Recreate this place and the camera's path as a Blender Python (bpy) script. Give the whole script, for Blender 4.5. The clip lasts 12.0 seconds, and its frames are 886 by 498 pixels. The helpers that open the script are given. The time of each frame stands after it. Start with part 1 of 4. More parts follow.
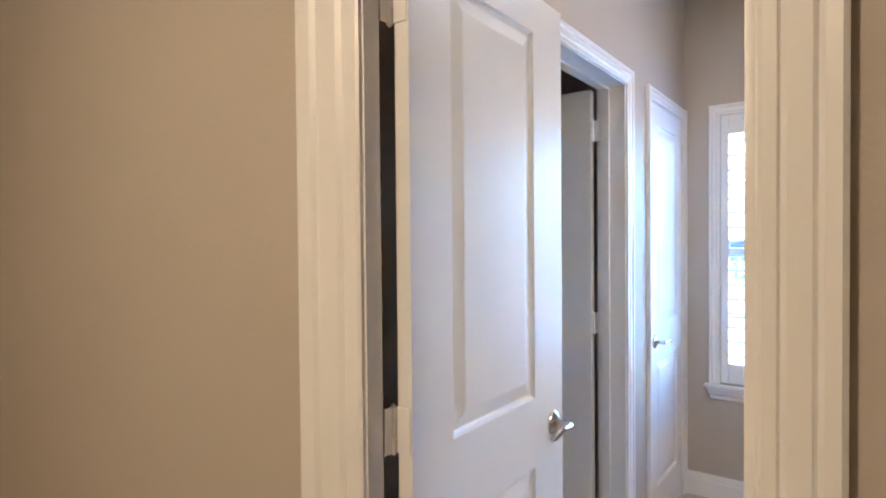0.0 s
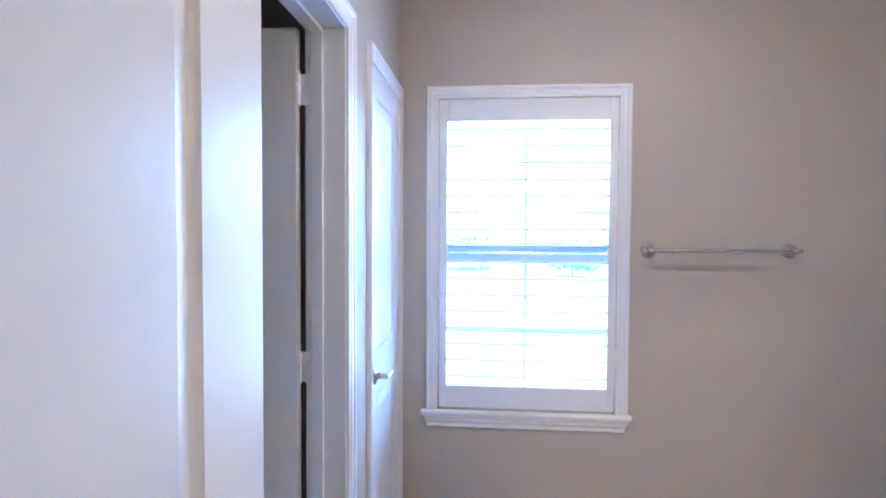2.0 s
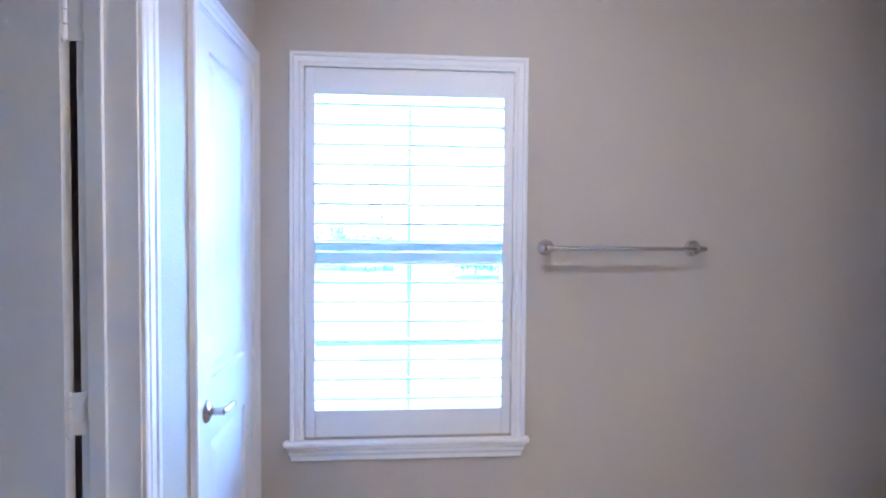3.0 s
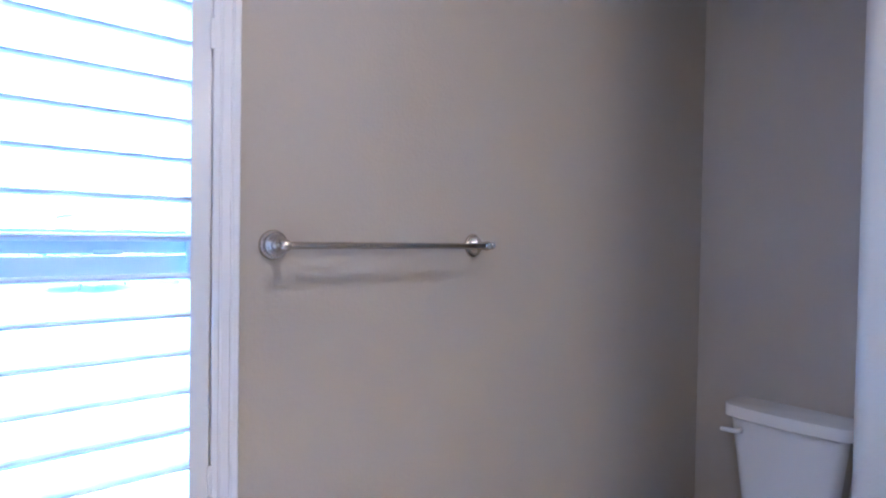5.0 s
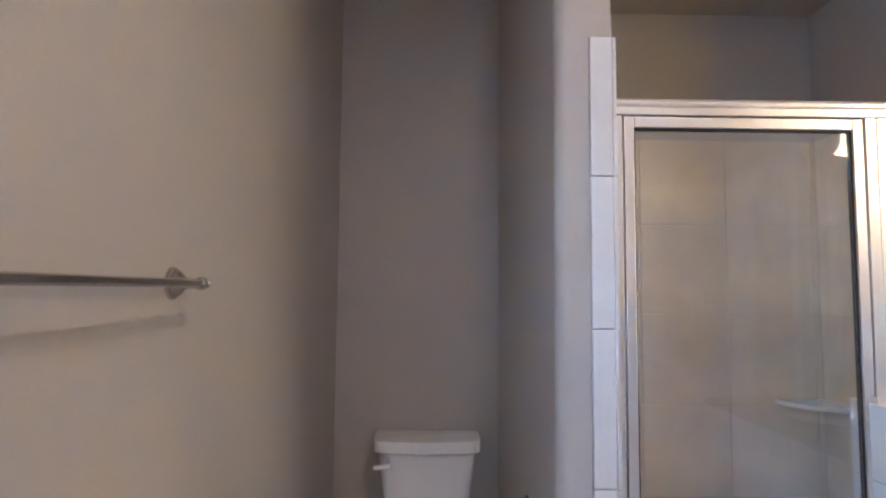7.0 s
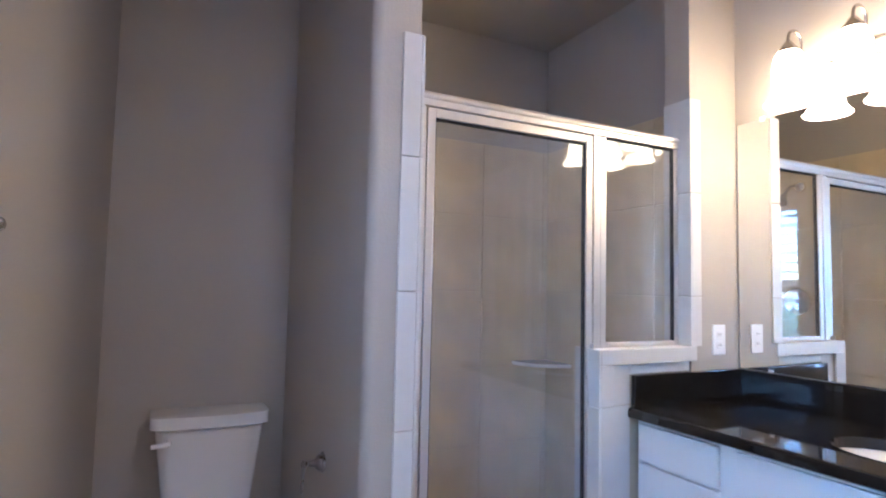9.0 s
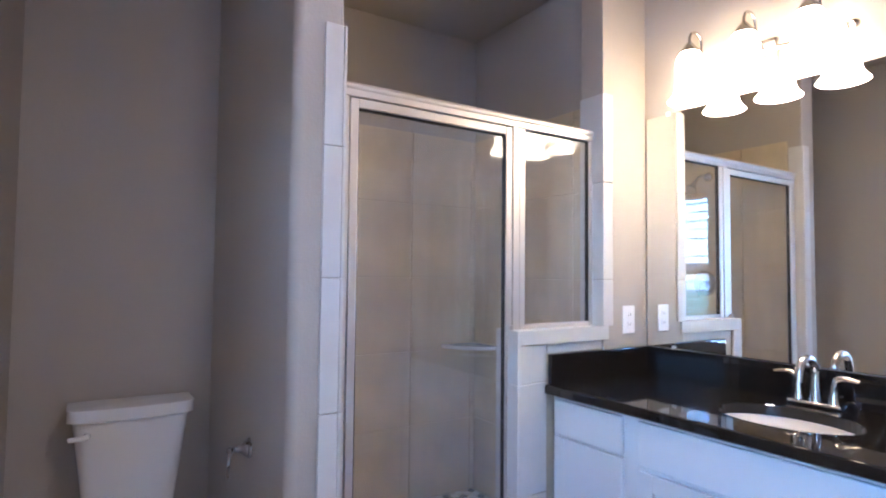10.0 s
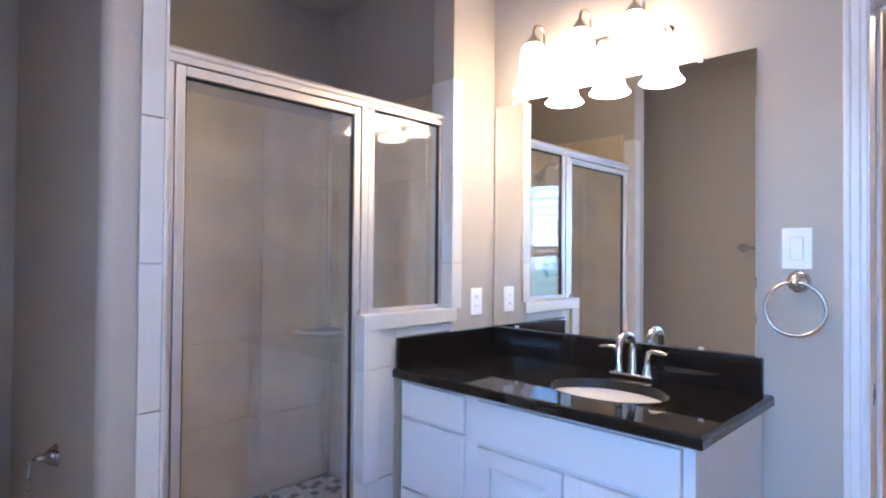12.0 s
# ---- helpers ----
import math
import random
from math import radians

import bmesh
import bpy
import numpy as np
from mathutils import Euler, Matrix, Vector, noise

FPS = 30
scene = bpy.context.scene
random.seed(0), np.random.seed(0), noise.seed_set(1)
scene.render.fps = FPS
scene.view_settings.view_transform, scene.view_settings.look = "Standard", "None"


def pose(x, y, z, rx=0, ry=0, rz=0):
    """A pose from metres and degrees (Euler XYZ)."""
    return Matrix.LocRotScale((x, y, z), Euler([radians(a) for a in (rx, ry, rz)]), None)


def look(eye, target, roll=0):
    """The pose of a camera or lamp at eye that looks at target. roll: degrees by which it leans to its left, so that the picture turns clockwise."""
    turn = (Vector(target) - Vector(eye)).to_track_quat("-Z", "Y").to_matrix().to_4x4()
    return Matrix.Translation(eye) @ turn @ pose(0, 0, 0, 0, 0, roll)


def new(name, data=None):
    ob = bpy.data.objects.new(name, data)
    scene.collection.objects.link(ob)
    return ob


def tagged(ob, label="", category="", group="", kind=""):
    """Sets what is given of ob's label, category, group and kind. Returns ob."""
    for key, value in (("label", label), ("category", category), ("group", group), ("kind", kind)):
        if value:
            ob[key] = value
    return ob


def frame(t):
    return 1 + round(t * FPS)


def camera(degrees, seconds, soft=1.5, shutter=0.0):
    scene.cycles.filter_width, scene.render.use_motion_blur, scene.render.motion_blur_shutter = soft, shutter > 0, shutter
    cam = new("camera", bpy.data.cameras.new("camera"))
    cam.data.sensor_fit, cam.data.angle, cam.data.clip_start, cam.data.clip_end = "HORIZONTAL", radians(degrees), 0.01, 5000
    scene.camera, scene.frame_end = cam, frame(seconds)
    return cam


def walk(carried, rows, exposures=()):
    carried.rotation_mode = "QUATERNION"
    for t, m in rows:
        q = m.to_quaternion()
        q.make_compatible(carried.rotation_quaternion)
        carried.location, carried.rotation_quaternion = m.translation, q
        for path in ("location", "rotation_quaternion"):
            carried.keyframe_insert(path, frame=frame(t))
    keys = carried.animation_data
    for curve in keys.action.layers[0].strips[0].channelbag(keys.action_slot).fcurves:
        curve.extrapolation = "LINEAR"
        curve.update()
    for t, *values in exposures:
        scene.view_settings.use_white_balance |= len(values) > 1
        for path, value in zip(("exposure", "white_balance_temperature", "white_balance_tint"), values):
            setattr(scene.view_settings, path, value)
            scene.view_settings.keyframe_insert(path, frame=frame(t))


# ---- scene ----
EXPOSURES = [(0.0, 5.2, 4600, 16), (0.5, 5.15, 4380, 18), (1.0, 5.2, 4380, 20), (1.5, 5.15, 4360, 20), (2.5, 5.2, 4220, 20), (4.5, 5.17, 4120, 20), (5.5, 5.14, 4380, 20), (6.0, 5.12, 4800, 19), (6.8, 5.1, 4780, 19),
             (7.6, 5.05, 4620, 20), (9.5, 5.0, 4570, 22), (12.0, 5.03, 4560, 24)]
cam = camera(76.3, 12.0, soft=2.0)
PATH = [
    (0, (0.764, -0.887, 1.409), (-0.426, 0.72, 1.373), -0.5),
    (0.5, (0.61, -0.693, 1.408), (-0.303, 1.087, 1.367), -0.2),
    (1, (0.532, -0.452, 1.42), (-0.17, 1.42, 1.365), 0.0),
    (1.5, (0.47, -0.288, 1.432), (-0.015, 1.651, 1.37), 0.2),
    (2, (0.414, -0.189, 1.455), (0.239, 1.802, 1.385), 0.3),
    (2.5, (0.465, -0.049, 1.44), (0.465, 1.949, 1.371), 0.4),
    (2.7, (0.514, 0.042, 1.441), (0.553, 2.04, 1.37), 0.4),
    (4.3, (0.548, 0.939, 1.369), (1.501, 2.697, 1.35), 0.6),
    (4.5, (0.589, 1.005, 1.377), (1.617, 2.721, 1.35), 0.7),
    (5, (0.581, 1.223, 1.390), (1.887, 2.736, 1.349), 0.9),
    (5.5, (0.550, 1.463, 1.352), (2.204, 2.553, 1.413), 0.2),
    (6, (0.589, 1.646, 1.335), (2.453, 2.358, 1.470), -0.2),
    (6.5, (0.612, 1.733, 1.365), (2.576, 2.057, 1.511), 0.2),
    (7, (0.582, 1.873, 1.36), (2.577, 1.847, 1.504), 0.5),
    (7.5, (0.550, 1.995, 1.352), (2.503, 1.607, 1.500), 0.8),
    (7.7, (0.565, 2.031, 1.340), (2.495, 1.530, 1.490), 0.6),
    (9.3, (0.477, 2.074, 1.275), (2.242, 1.14, 1.385), 1.0),
    (9.5, (0.452, 2.074, 1.299), (2.198, 1.103, 1.389), 0.6),
    (10, (0.433, 2.059, 1.277), (2.12, 0.989, 1.366), 0.6),
    (10.5, (0.42, 2.041, 1.27), (2.048, 0.881, 1.336), 0.4),
    (11, (0.405, 2.024, 1.276), (1.964, 0.772, 1.319), 0.4),
    (11.5, (0.392, 2.0, 1.285), (1.881, 0.665, 1.313), 0.4),
    (12, (0.404, 1.966, 1.288), (1.811, 0.545, 1.315), 0.5),
]
walk(cam, [(t, look(eye, target, roll)) for t, eye, target, roll in PATH], EXPOSURES)

# the room's main planes, in metres
X_WEST, X_EAST, Y_NORTH, Y_HALL, Z_CEIL = -0.016, 2.028, 2.395, -0.15, 2.70
X_BACK, X_END, X_ALCOVE, Y_SIDE, Y_BOW = 3.20, 3.25, 2.85, 0.070, 2.262
DOOR_L, DOOR_R, DOOR_H = 0.045, 0.665, 2.035
D2_A, D2_B, D3_A, D3_B = 0.755, 1.432, 1.775, 2.345
PART_S, PART_N = 1.408, 1.560

# ---- world and sun ----
world = bpy.data.worlds.new("world")
scene.world = world
world.use_nodes = True
wn = world.node_tree.nodes
sky = wn.new("ShaderNodeTexSky")
sky.sky_type, sky.sun_disc = "NISHITA", False
sky.air_density, sky.dust_density, sky.ozone_density = 1.4, 0.8, 3.5
sky.sun_elevation, sky.sun_rotation = radians(48), radians(200)
wn["Background"].inputs["Strength"].default_value = 0.15
world.node_tree.links.new(sky.outputs["Color"], wn["Background"].inputs["Color"])
sun = new("sun", bpy.data.lights.new("sun", "SUN"))
sun.data.energy, sun.data.angle, sun.data.color = 2.3, radians(0.5), (1.0, 0.96, 0.90)
sun.matrix_world = look((0, 0, 20), (6, 12, 0))
scene.view_settings.exposure = 0.0
LAMP_GLOW, HALL_WATTS, CAN_GLOW = 0.96, 7.6, 4.4


# ---- materials ----
def mat(name, color, rough=0.5, metal=0.0, vary=0.06, scale=6.0, bump=0.0, bump_scale=200.0, coat=0.0, spec=0.5, random_piece=0.0):
    """A procedural surface: base colour broken up at two scales, uneven gloss and a fine relief."""
    m = bpy.data.materials.new(name)
    m.use_nodes = True
    nt = m.node_tree
    n, l = nt.nodes, nt.links
    b = n["Principled BSDF"]
    co = n.new("ShaderNodeTexCoord")
    big = n.new("ShaderNodeTexNoise")
    big.inputs["Scale"].default_value, big.inputs["Detail"].default_value = scale, 6.0
    l.new(co.outputs["Object"], big.inputs["Vector"])
    small = n.new("ShaderNodeTexNoise")
    small.inputs["Scale"].default_value, small.inputs["Detail"].default_value = bump_scale, 3.0
    l.new(co.outputs["Object"], small.inputs["Vector"])
    mix = n.new("ShaderNodeMix")
    mix.data_type = "RGBA"
    lo = [c * (1 - vary) for c in color] + [1]
    hi = [min(1, c * (1 + vary)) for c in color] + [1]
    mix.inputs[6].default_value, mix.inputs[7].default_value = lo, hi
    l.new(big.outputs["Fac"], mix.inputs["Factor"])
    out = mix.outputs[2]
    if random_piece:
        info = n.new("ShaderNodeObjectInfo")
        hsv = n.new("ShaderNodeHueSaturation")
        rng = n.new("ShaderNodeMapRange")
        rng.inputs["To Min"].default_value, rng.inputs["To Max"].default_value = 1 - random_piece, 1 + random_piece
        l.new(info.outputs["Random"], rng.inputs["Value"])
        l.new(rng.outputs["Result"], hsv.inputs["Value"])
        l.new(out, hsv.inputs["Color"])
        out = hsv.outputs["Color"]
    l.new(out, b.inputs["Base Color"])
    b.inputs["Metallic"].default_value = metal
    b.inputs["Coat Weight"].default_value = coat
    b.inputs["Specular IOR Level"].default_value = spec
    r = n.new("ShaderNodeMapRange")
    r.inputs["To Min"].default_value, r.inputs["To Max"].default_value = max(0.02, rough * 0.88), min(1, rough * 1.12)
    l.new(big.outputs["Fac"], r.inputs["Value"])
    l.new(r.outputs["Result"], b.inputs["Roughness"])
    if bump:
        bp = n.new("ShaderNodeBump")
        bp.inputs["Strength"].default_value, bp.inputs["Distance"].default_value = bump, 0.002
        l.new(small.outputs["Fac"], bp.inputs["Height"])
        l.new(bp.outputs["Normal"], b.inputs["Normal"])
    return m


WALL = mat("wall_paint", (0.445, 0.397, 0.330), 0.62, vary=0.03, scale=3, bump=0.42, bump_scale=110)
CEIL = mat("ceiling_paint", (0.45, 0.40, 0.33), 0.8, vary=0.03, scale=3, bump=0.4, bump_scale=110)
TRIM = mat("white_trim_paint", (0.75, 0.735, 0.72), 0.38, vary=0.02, scale=2)
DOOR = mat("white_door_paint", (0.75, 0.735, 0.72), 0.36, vary=0.015, scale=1.5)
SHUT = mat("white_shutter_paint", (0.72, 0.715, 0.71), 0.3, vary=0.02, scale=9)
CAB = mat("white_cabinet_paint", (0.72, 0.71, 0.695), 0.32, vary=0.02, scale=8, bump=0.05, bump_scale=70)
NICKEL = mat("brushed_nickel", (0.56, 0.53, 0.50), 0.22, metal=1, vary=0.05, scale=40)
ALU = mat("satin_aluminium", (0.66, 0.62, 0.58), 0.50, metal=1, vary=0.03, scale=8)
DARKSEAL = mat("black_rubber_seal", (0.02, 0.02, 0.022), 0.6)
TILE = mat("limestone_look_tile", (0.62, 0.515, 0.33), 0.30, vary=0.3, scale=4.5, bump=0.15, bump_scale=60, random_piece=0.025)
TRIMTILE = mat("pale_trim_tile", (0.61, 0.59, 0.555), 0.38, vary=0.10, scale=9, bump=0.12, bump_scale=60, random_piece=0.03)
GROUT = mat("grout", (0.48, 0.42, 0.31), 0.9, vary=0.1, scale=30, bump=0.3, bump_scale=300)
PALEGROUT = mat("pale_grout", (0.66, 0.635, 0.59), 0.9, vary=0.06, scale=30)
GRANITE = mat("black_granite", (0.011, 0.009, 0.008), 0.045, vary=0.5, scale=260)
CERAMIC = mat("white_ceramic", (0.82, 0.81, 0.79), 0.08, vary=0.01, scale=4, coat=0.5)
PLASTIC = mat("white_plastic", (0.88, 0.87, 0.86), 0.3, vary=0.01, scale=4)
AGED = mat("satin_nickel_dark", (0.30, 0.27, 0.25), 0.28, metal=1, vary=0.08, scale=40)
# near-black paint for the shade inside holes that are not cut
DARK = mat("hole_shade", (0.02, 0.02, 0.02), 0.7)
FLOORT = mat("floor_tile", (0.42, 0.37, 0.31), 0.35, vary=0.15, scale=6, bump=0.1, bump_scale=80, random_piece=0.06)
PEBBLE_L = mat("pale_pebble", (0.55, 0.52, 0.47), 0.35, vary=0.2, scale=30, random_piece=0.15)
PEBBLE_D = mat("dark_pebble", (0.07, 0.065, 0.06), 0.35, vary=0.3, scale=30, random_piece=0.3)
CARPET = mat("hall_carpet", (0.40, 0.34, 0.27), 0.95, vary=0.15, scale=40, bump=0.8, bump_scale=400)
VINYL = mat("white_window_vinyl", (0.62, 0.66, 0.68), 0.35, vary=0.02)
CONCRETE = mat("pale_concrete", (0.42, 0.42, 0.415), 0.85, vary=0.15, scale=0.6, bump=0.3, bump_scale=50)
STUCCO = mat("pale_stucco", (0.50, 0.46, 0.40), 0.9, vary=0.08, scale=2, bump=0.4, bump_scale=60)
ROOF = mat("grey_shingle", (0.12, 0.115, 0.11), 0.9, vary=0.25, scale=8)
BARK = mat("bark", (0.12, 0.09, 0.07), 0.9, vary=0.3, scale=12, bump=0.6, bump_scale=40)
LEAF = mat("leaves", (0.06, 0.11, 0.045), 0.6, vary=0.4, scale=3)
GRASS = mat("lawn", (0.09, 0.13, 0.05), 0.9, vary=0.3, scale=3, bump=0.5, bump_scale=60)
DARKGLASS = mat("dark_window_glass", (0.03, 0.04, 0.05), 0.05)


def glass_mat(name, film, tint, f0=0.055):
    """A thin pane: clear, mirroring at a slant, with a faint uneven film."""
    m = bpy.data.materials.new(name)
    m.use_nodes = True
    nt = m.node_tree
    n, l = nt.nodes, nt.links
    n.remove(n["Principled BSDF"])
    clear, gloss, dust = n.new("ShaderNodeBsdfTransparent"), n.new("ShaderNodeBsdfGlossy"), n.new("ShaderNodeBsdfDiffuse")
    clear.inputs["Color"].default_value = tint
    gloss.inputs["Roughness"].default_value = 0.015
    dust.inputs["Color"].default_value = (0.85, 0.84, 0.82, 1)
    facing, power, double = n.new("ShaderNodeLayerWeight"), n.new("ShaderNodeMath"), n.new("ShaderNodeMath")
    facing.inputs["Blend"].default_value = 0.5
    power.operation, double.operation = "POWER", "MULTIPLY_ADD"
    power.inputs[1].default_value = 5.0
    double.inputs[1].default_value, double.inputs[2].default_value = 0.7, f0
    double.use_clamp = True
    l.new(facing.outputs["Facing"], power.inputs[0])
    l.new(power.outputs[0], double.inputs[0])
    co, mp, tex, rng = n.new("ShaderNodeTexCoord"), n.new("ShaderNodeMapping"), n.new("ShaderNodeTexNoise"), n.new("ShaderNodeMapRange")
    mp.inputs["Scale"].default_value = (5, 5, 1.4)
    tex.inputs["Scale"].default_value, tex.inputs["Detail"].default_value = 1.6, 7
    rng.inputs["From Min"].default_value, rng.inputs["From Max"].default_value = 0.4, 0.75
    rng.inputs["To Min"].default_value, rng.inputs["To Max"].default_value = film * 0.4, film
    l.new(co.outputs["Object"], mp.inputs["Vector"])
    l.new(mp.outputs["Vector"], tex.inputs["Vector"])
    l.new(tex.outputs["Fac"], rng.inputs["Value"])
    a, b = n.new("ShaderNodeMixShader"), n.new("ShaderNodeMixShader")
    l.new(rng.outputs["Result"], a.inputs["Fac"])
    l.new(clear.outputs[0], a.inputs[1])
    l.new(dust.outputs[0], a.inputs[2])
    l.new(double.outputs[0], b.inputs["Fac"])
    l.new(a.outputs[0], b.inputs[1])
    l.new(gloss.outputs[0], b.inputs[2])
    l.new(b.outputs[0], n["Material Output"].inputs["Surface"])
    return m


SHOWERGLASS = glass_mat("shower_glass", 0.09, (1.0, 1.0, 1.0, 1))
PANE = glass_mat("window_glass", 0.02, (0.91, 0.97, 0.985, 1))


def glow_mat(name, color, strength):
    m = mat(name, (0.85, 0.83, 0.8), 0.3)
    b = m.node_tree.nodes["Principled BSDF"]
    b.inputs["Emission Color"].default_value = (*color, 1)
    b.inputs["Emission Strength"].default_value = strength
    return m


SHADE = glow_mat("lit_opal_glass", (1.0, 0.68, 0.30), LAMP_GLOW)
MIRROR = mat("mirror_silver", (0.9, 0.91, 0.9), 0.02, metal=1, vary=0.0)
MIRROR.node_tree.nodes["Principled BSDF"].inputs["Roughness"].default_value = 0.01


# ---- mesh helpers ----
def mesh_of(name, bm, material, smooth=0):
    me = bpy.data.meshes.new(name)
    bmesh.ops.recalc_face_normals(bm, faces=bm.faces)
    bm.to_mesh(me)
    bm.free()
    me.materials.append(material)
    if smooth:
        me.shade_smooth()
        me.set_sharp_from_angle(angle=radians(smooth))
        if material not in (CERAMIC, WALL):
            for p in me.polygons:
                vs = [me.vertices[i].co for i in p.vertices]
                longest = max((a - b).length for a, b in zip(vs, vs[1:] + vs[:1]))
                if p.area > 0.0001 and p.area / longest > 0.012:
                    p.use_smooth = False
    return me


def part(name, bm, material, parent=None, label="", smooth=35):
    """ONE mesh object, under a thing or a part if parent is given."""
    ob = new(name, mesh_of(name, bm, material, smooth))
    ob.parent = parent
    return tagged(ob, label=label)


def thing(name, label, category, at=(0, 0, 0), group=""):
    ob = new(name)
    ob.empty_display_size = 0.1
    ob.location = at
    return tagged(ob, label, category, group)


def box(bm, a, b, bevel=0.0, seg=2):
    """A box from corner a to corner b, with its edges rounded."""
    lo, hi = [min(p, q) for p, q in zip(a, b)], [max(p, q) for p, q in zip(a, b)]
    m = Matrix.Translation([(p + q) / 2 for p, q in zip(lo, hi)]) @ Matrix.Diagonal([q - p for p, q in zip(lo, hi)] + [1])
    r = bmesh.ops.create_cube(bm, size=1, matrix=m)
    if bevel:
        es = list({e for v in r["verts"] for e in v.link_edges})
        bmesh.ops.bevel(bm, geom=es, offset=bevel, segments=seg, affect="EDGES", profile=0.5, clamp_overlap=True)
    return bm


def boxes(*rows, bevel=0.0, seg=2):
    bm = bmesh.new()
    for a, b in rows:
        box(bm, a, b, bevel, seg)
    return bm


def lathe(bm, profile, m=None, seg=24, squash=(1, 1)):
    """Turns (radius, height) points round z, closed at both ends."""
    m = m or Matrix()
    rings = []
    for r, z in profile:
        rings.append([bm.verts.new(m @ Vector((r * squash[0] * math.cos(i * math.tau / seg), r * squash[1] * math.sin(i * math.tau / seg), z))) for i in range(seg)])
    for a, b in zip(rings, rings[1:]):
        for i in range(seg):
            bm.faces.new((a[i], a[(i + 1) % seg], b[(i + 1) % seg], b[i]))
    for ring, r in ((rings[0], profile[0][0]), (rings[-1], profile[-1][0])):
        if r > 1e-6 and profile[0] != profile[-1]:
            bm.faces.new(ring)
    return bm


def tube(bm, pts, radii, seg=12, closed=False, flat=1.0):
    """A round bar along points, with a radius for each."""
    pts = [Vector(p) for p in pts]
    if not isinstance(radii, (list, tuple)):
        radii = [radii] * len(pts)
    rings, side = [], None
    for i, p in enumerate(pts):
        a = pts[i - 1] if i or closed else p
        b = pts[(i + 1) % len(pts)] if closed or i + 1 < len(pts) else p
        d = (b - a).normalized()
        if side is None:
            side = d.orthogonal().normalized()
        side = (side - d * side.dot(d)).normalized()
        up = d.cross(side)
        rings.append([bm.verts.new(p + radii[i] * (math.cos(k * math.tau / seg) * side + flat * math.sin(k * math.tau / seg) * up)) for k in range(seg)])
    pairs = list(zip(rings, rings[1:])) + ([(rings[-1], rings[0])] if closed else [])
    for a, b in pairs:
        for k in range(seg):
            bm.faces.new((a[k], a[(k + 1) % seg], b[(k + 1) % seg], b[k]))
    if not closed:
        bm.faces.new(rings[0])
        bm.faces.new(rings[-1])
    return bm


def arc(n, f):
    return [f(i / (n - 1)) for i in range(n)]


def sweep(bm, outline, path, mitre):
    """Carries a moulding's outline along corners; each corner is an origin with its two directions (out, proud)."""
    rings = []
    for o, out, proud in path:
        rings.append([bm.verts.new(Vector(o) + Vector(out) * u + Vector(proud) * v) for u, v in outline])
    for a, b in zip(rings, rings[1:]):
        for k in range(len(outline)):
            bm.faces.new((a[k], a[(k + 1) % len(outline)], b[(k + 1) % len(outline)], b[k]))
    bm.faces.new(rings[0])
    bm.faces.new(rings[-1])
    return bm


def casing_outline(w):
    """A stepped colonial casing: u across its width from the opening, v its depth."""
    return [(0.0, 0.0), (0.0, 0.008), (0.004, 0.011), (w * 0.22, 0.012), (w * 0.26, 0.009), (w * 0.34, 0.0135), (w * 0.62, 0.0145), (w * 0.68, 0.011),
            (w * 0.75, 0.017), (w * 0.93, 0.019), (w, 0.015), (w, 0.0)]


def door_casing(name, u0, u1, top, w, axis, face, proud, z0=0.0, label="white painted wooden door casing", wide=1.0):
    """Three-sided casing round an opening u0..u1 in a wall along axis, on the plane face; proud is +1 or -1."""
    def P(u, z):
        return (u, face, z) if axis == "x" else (face, u, z)
    def D(u, z):
        return (u, 0, z) if axis == "x" else (0, u, z)
    n = (0, proud, 0) if axis == "x" else (proud, 0, 0)
    path = [(P(u0, z0), D(-wide, 0), n), (P(u0, top), D(-wide, 1), n), (P(u1, top), D(1, 1), n), (P(u1, z0), D(1, 0), n)]
    ob = part(name, sweep(bmesh.new(), casing_outline(w), path, True), TRIM, None, label)
    return tagged(ob, category="door casing", kind="structure")


def structure(name, bm, material, label, category, parent=None, smooth=35):
    return tagged(part(name, bm, material, parent, label, smooth), category=category, kind="structure")


# ---- walls, floor, ceiling ----
T = 0.118
structure("floor", boxes(((X_WEST - 1.2, Y_HALL + 0.06, -0.12), (X_END + 0.2, Y_NORTH + 0.2, -0.006))), GROUT, "grey-beige grout bed under the floor tiles", "floor")
structure("hall_floor", boxes(((-2.6, -3.4, -0.12), (3.3, Y_HALL + 0.06, -0.002))), CARPET, "beige carpeted floor of the room before the bathroom", "floor")
structure("ceiling", boxes(((X_WEST - 1.2, Y_HALL + 0.07, Z_CEIL), (X_END + 0.2, Y_NORTH + 0.2, Z_CEIL + 0.12))), CEIL, "beige textured bathroom ceiling", "ceiling")
structure("hall_ceiling", boxes(((-2.6, -3.4, Z_CEIL), (3.3, Y_HALL + 0.07, Z_CEIL + 0.12))), CEIL, "beige textured ceiling of the room before the bathroom", "ceiling")

# south wall with the entry door
structure("wall_south", boxes(
    ((DOOR_R + 0.02, Y_HALL, 0), (X_END + 0.15, 0, Z_CEIL)),
    ((DOOR_L - 0.02, Y_HALL, DOOR_H + 0.02), (DOOR_R + 0.02, -0.0, Z_CEIL)),
    ((-2.6, Y_HALL, 0), (DOOR_L - 0.02, -0.11, Z_CEIL))), WALL, "greige orange-peel plaster wall holding the entry door and the mirror", "wall")
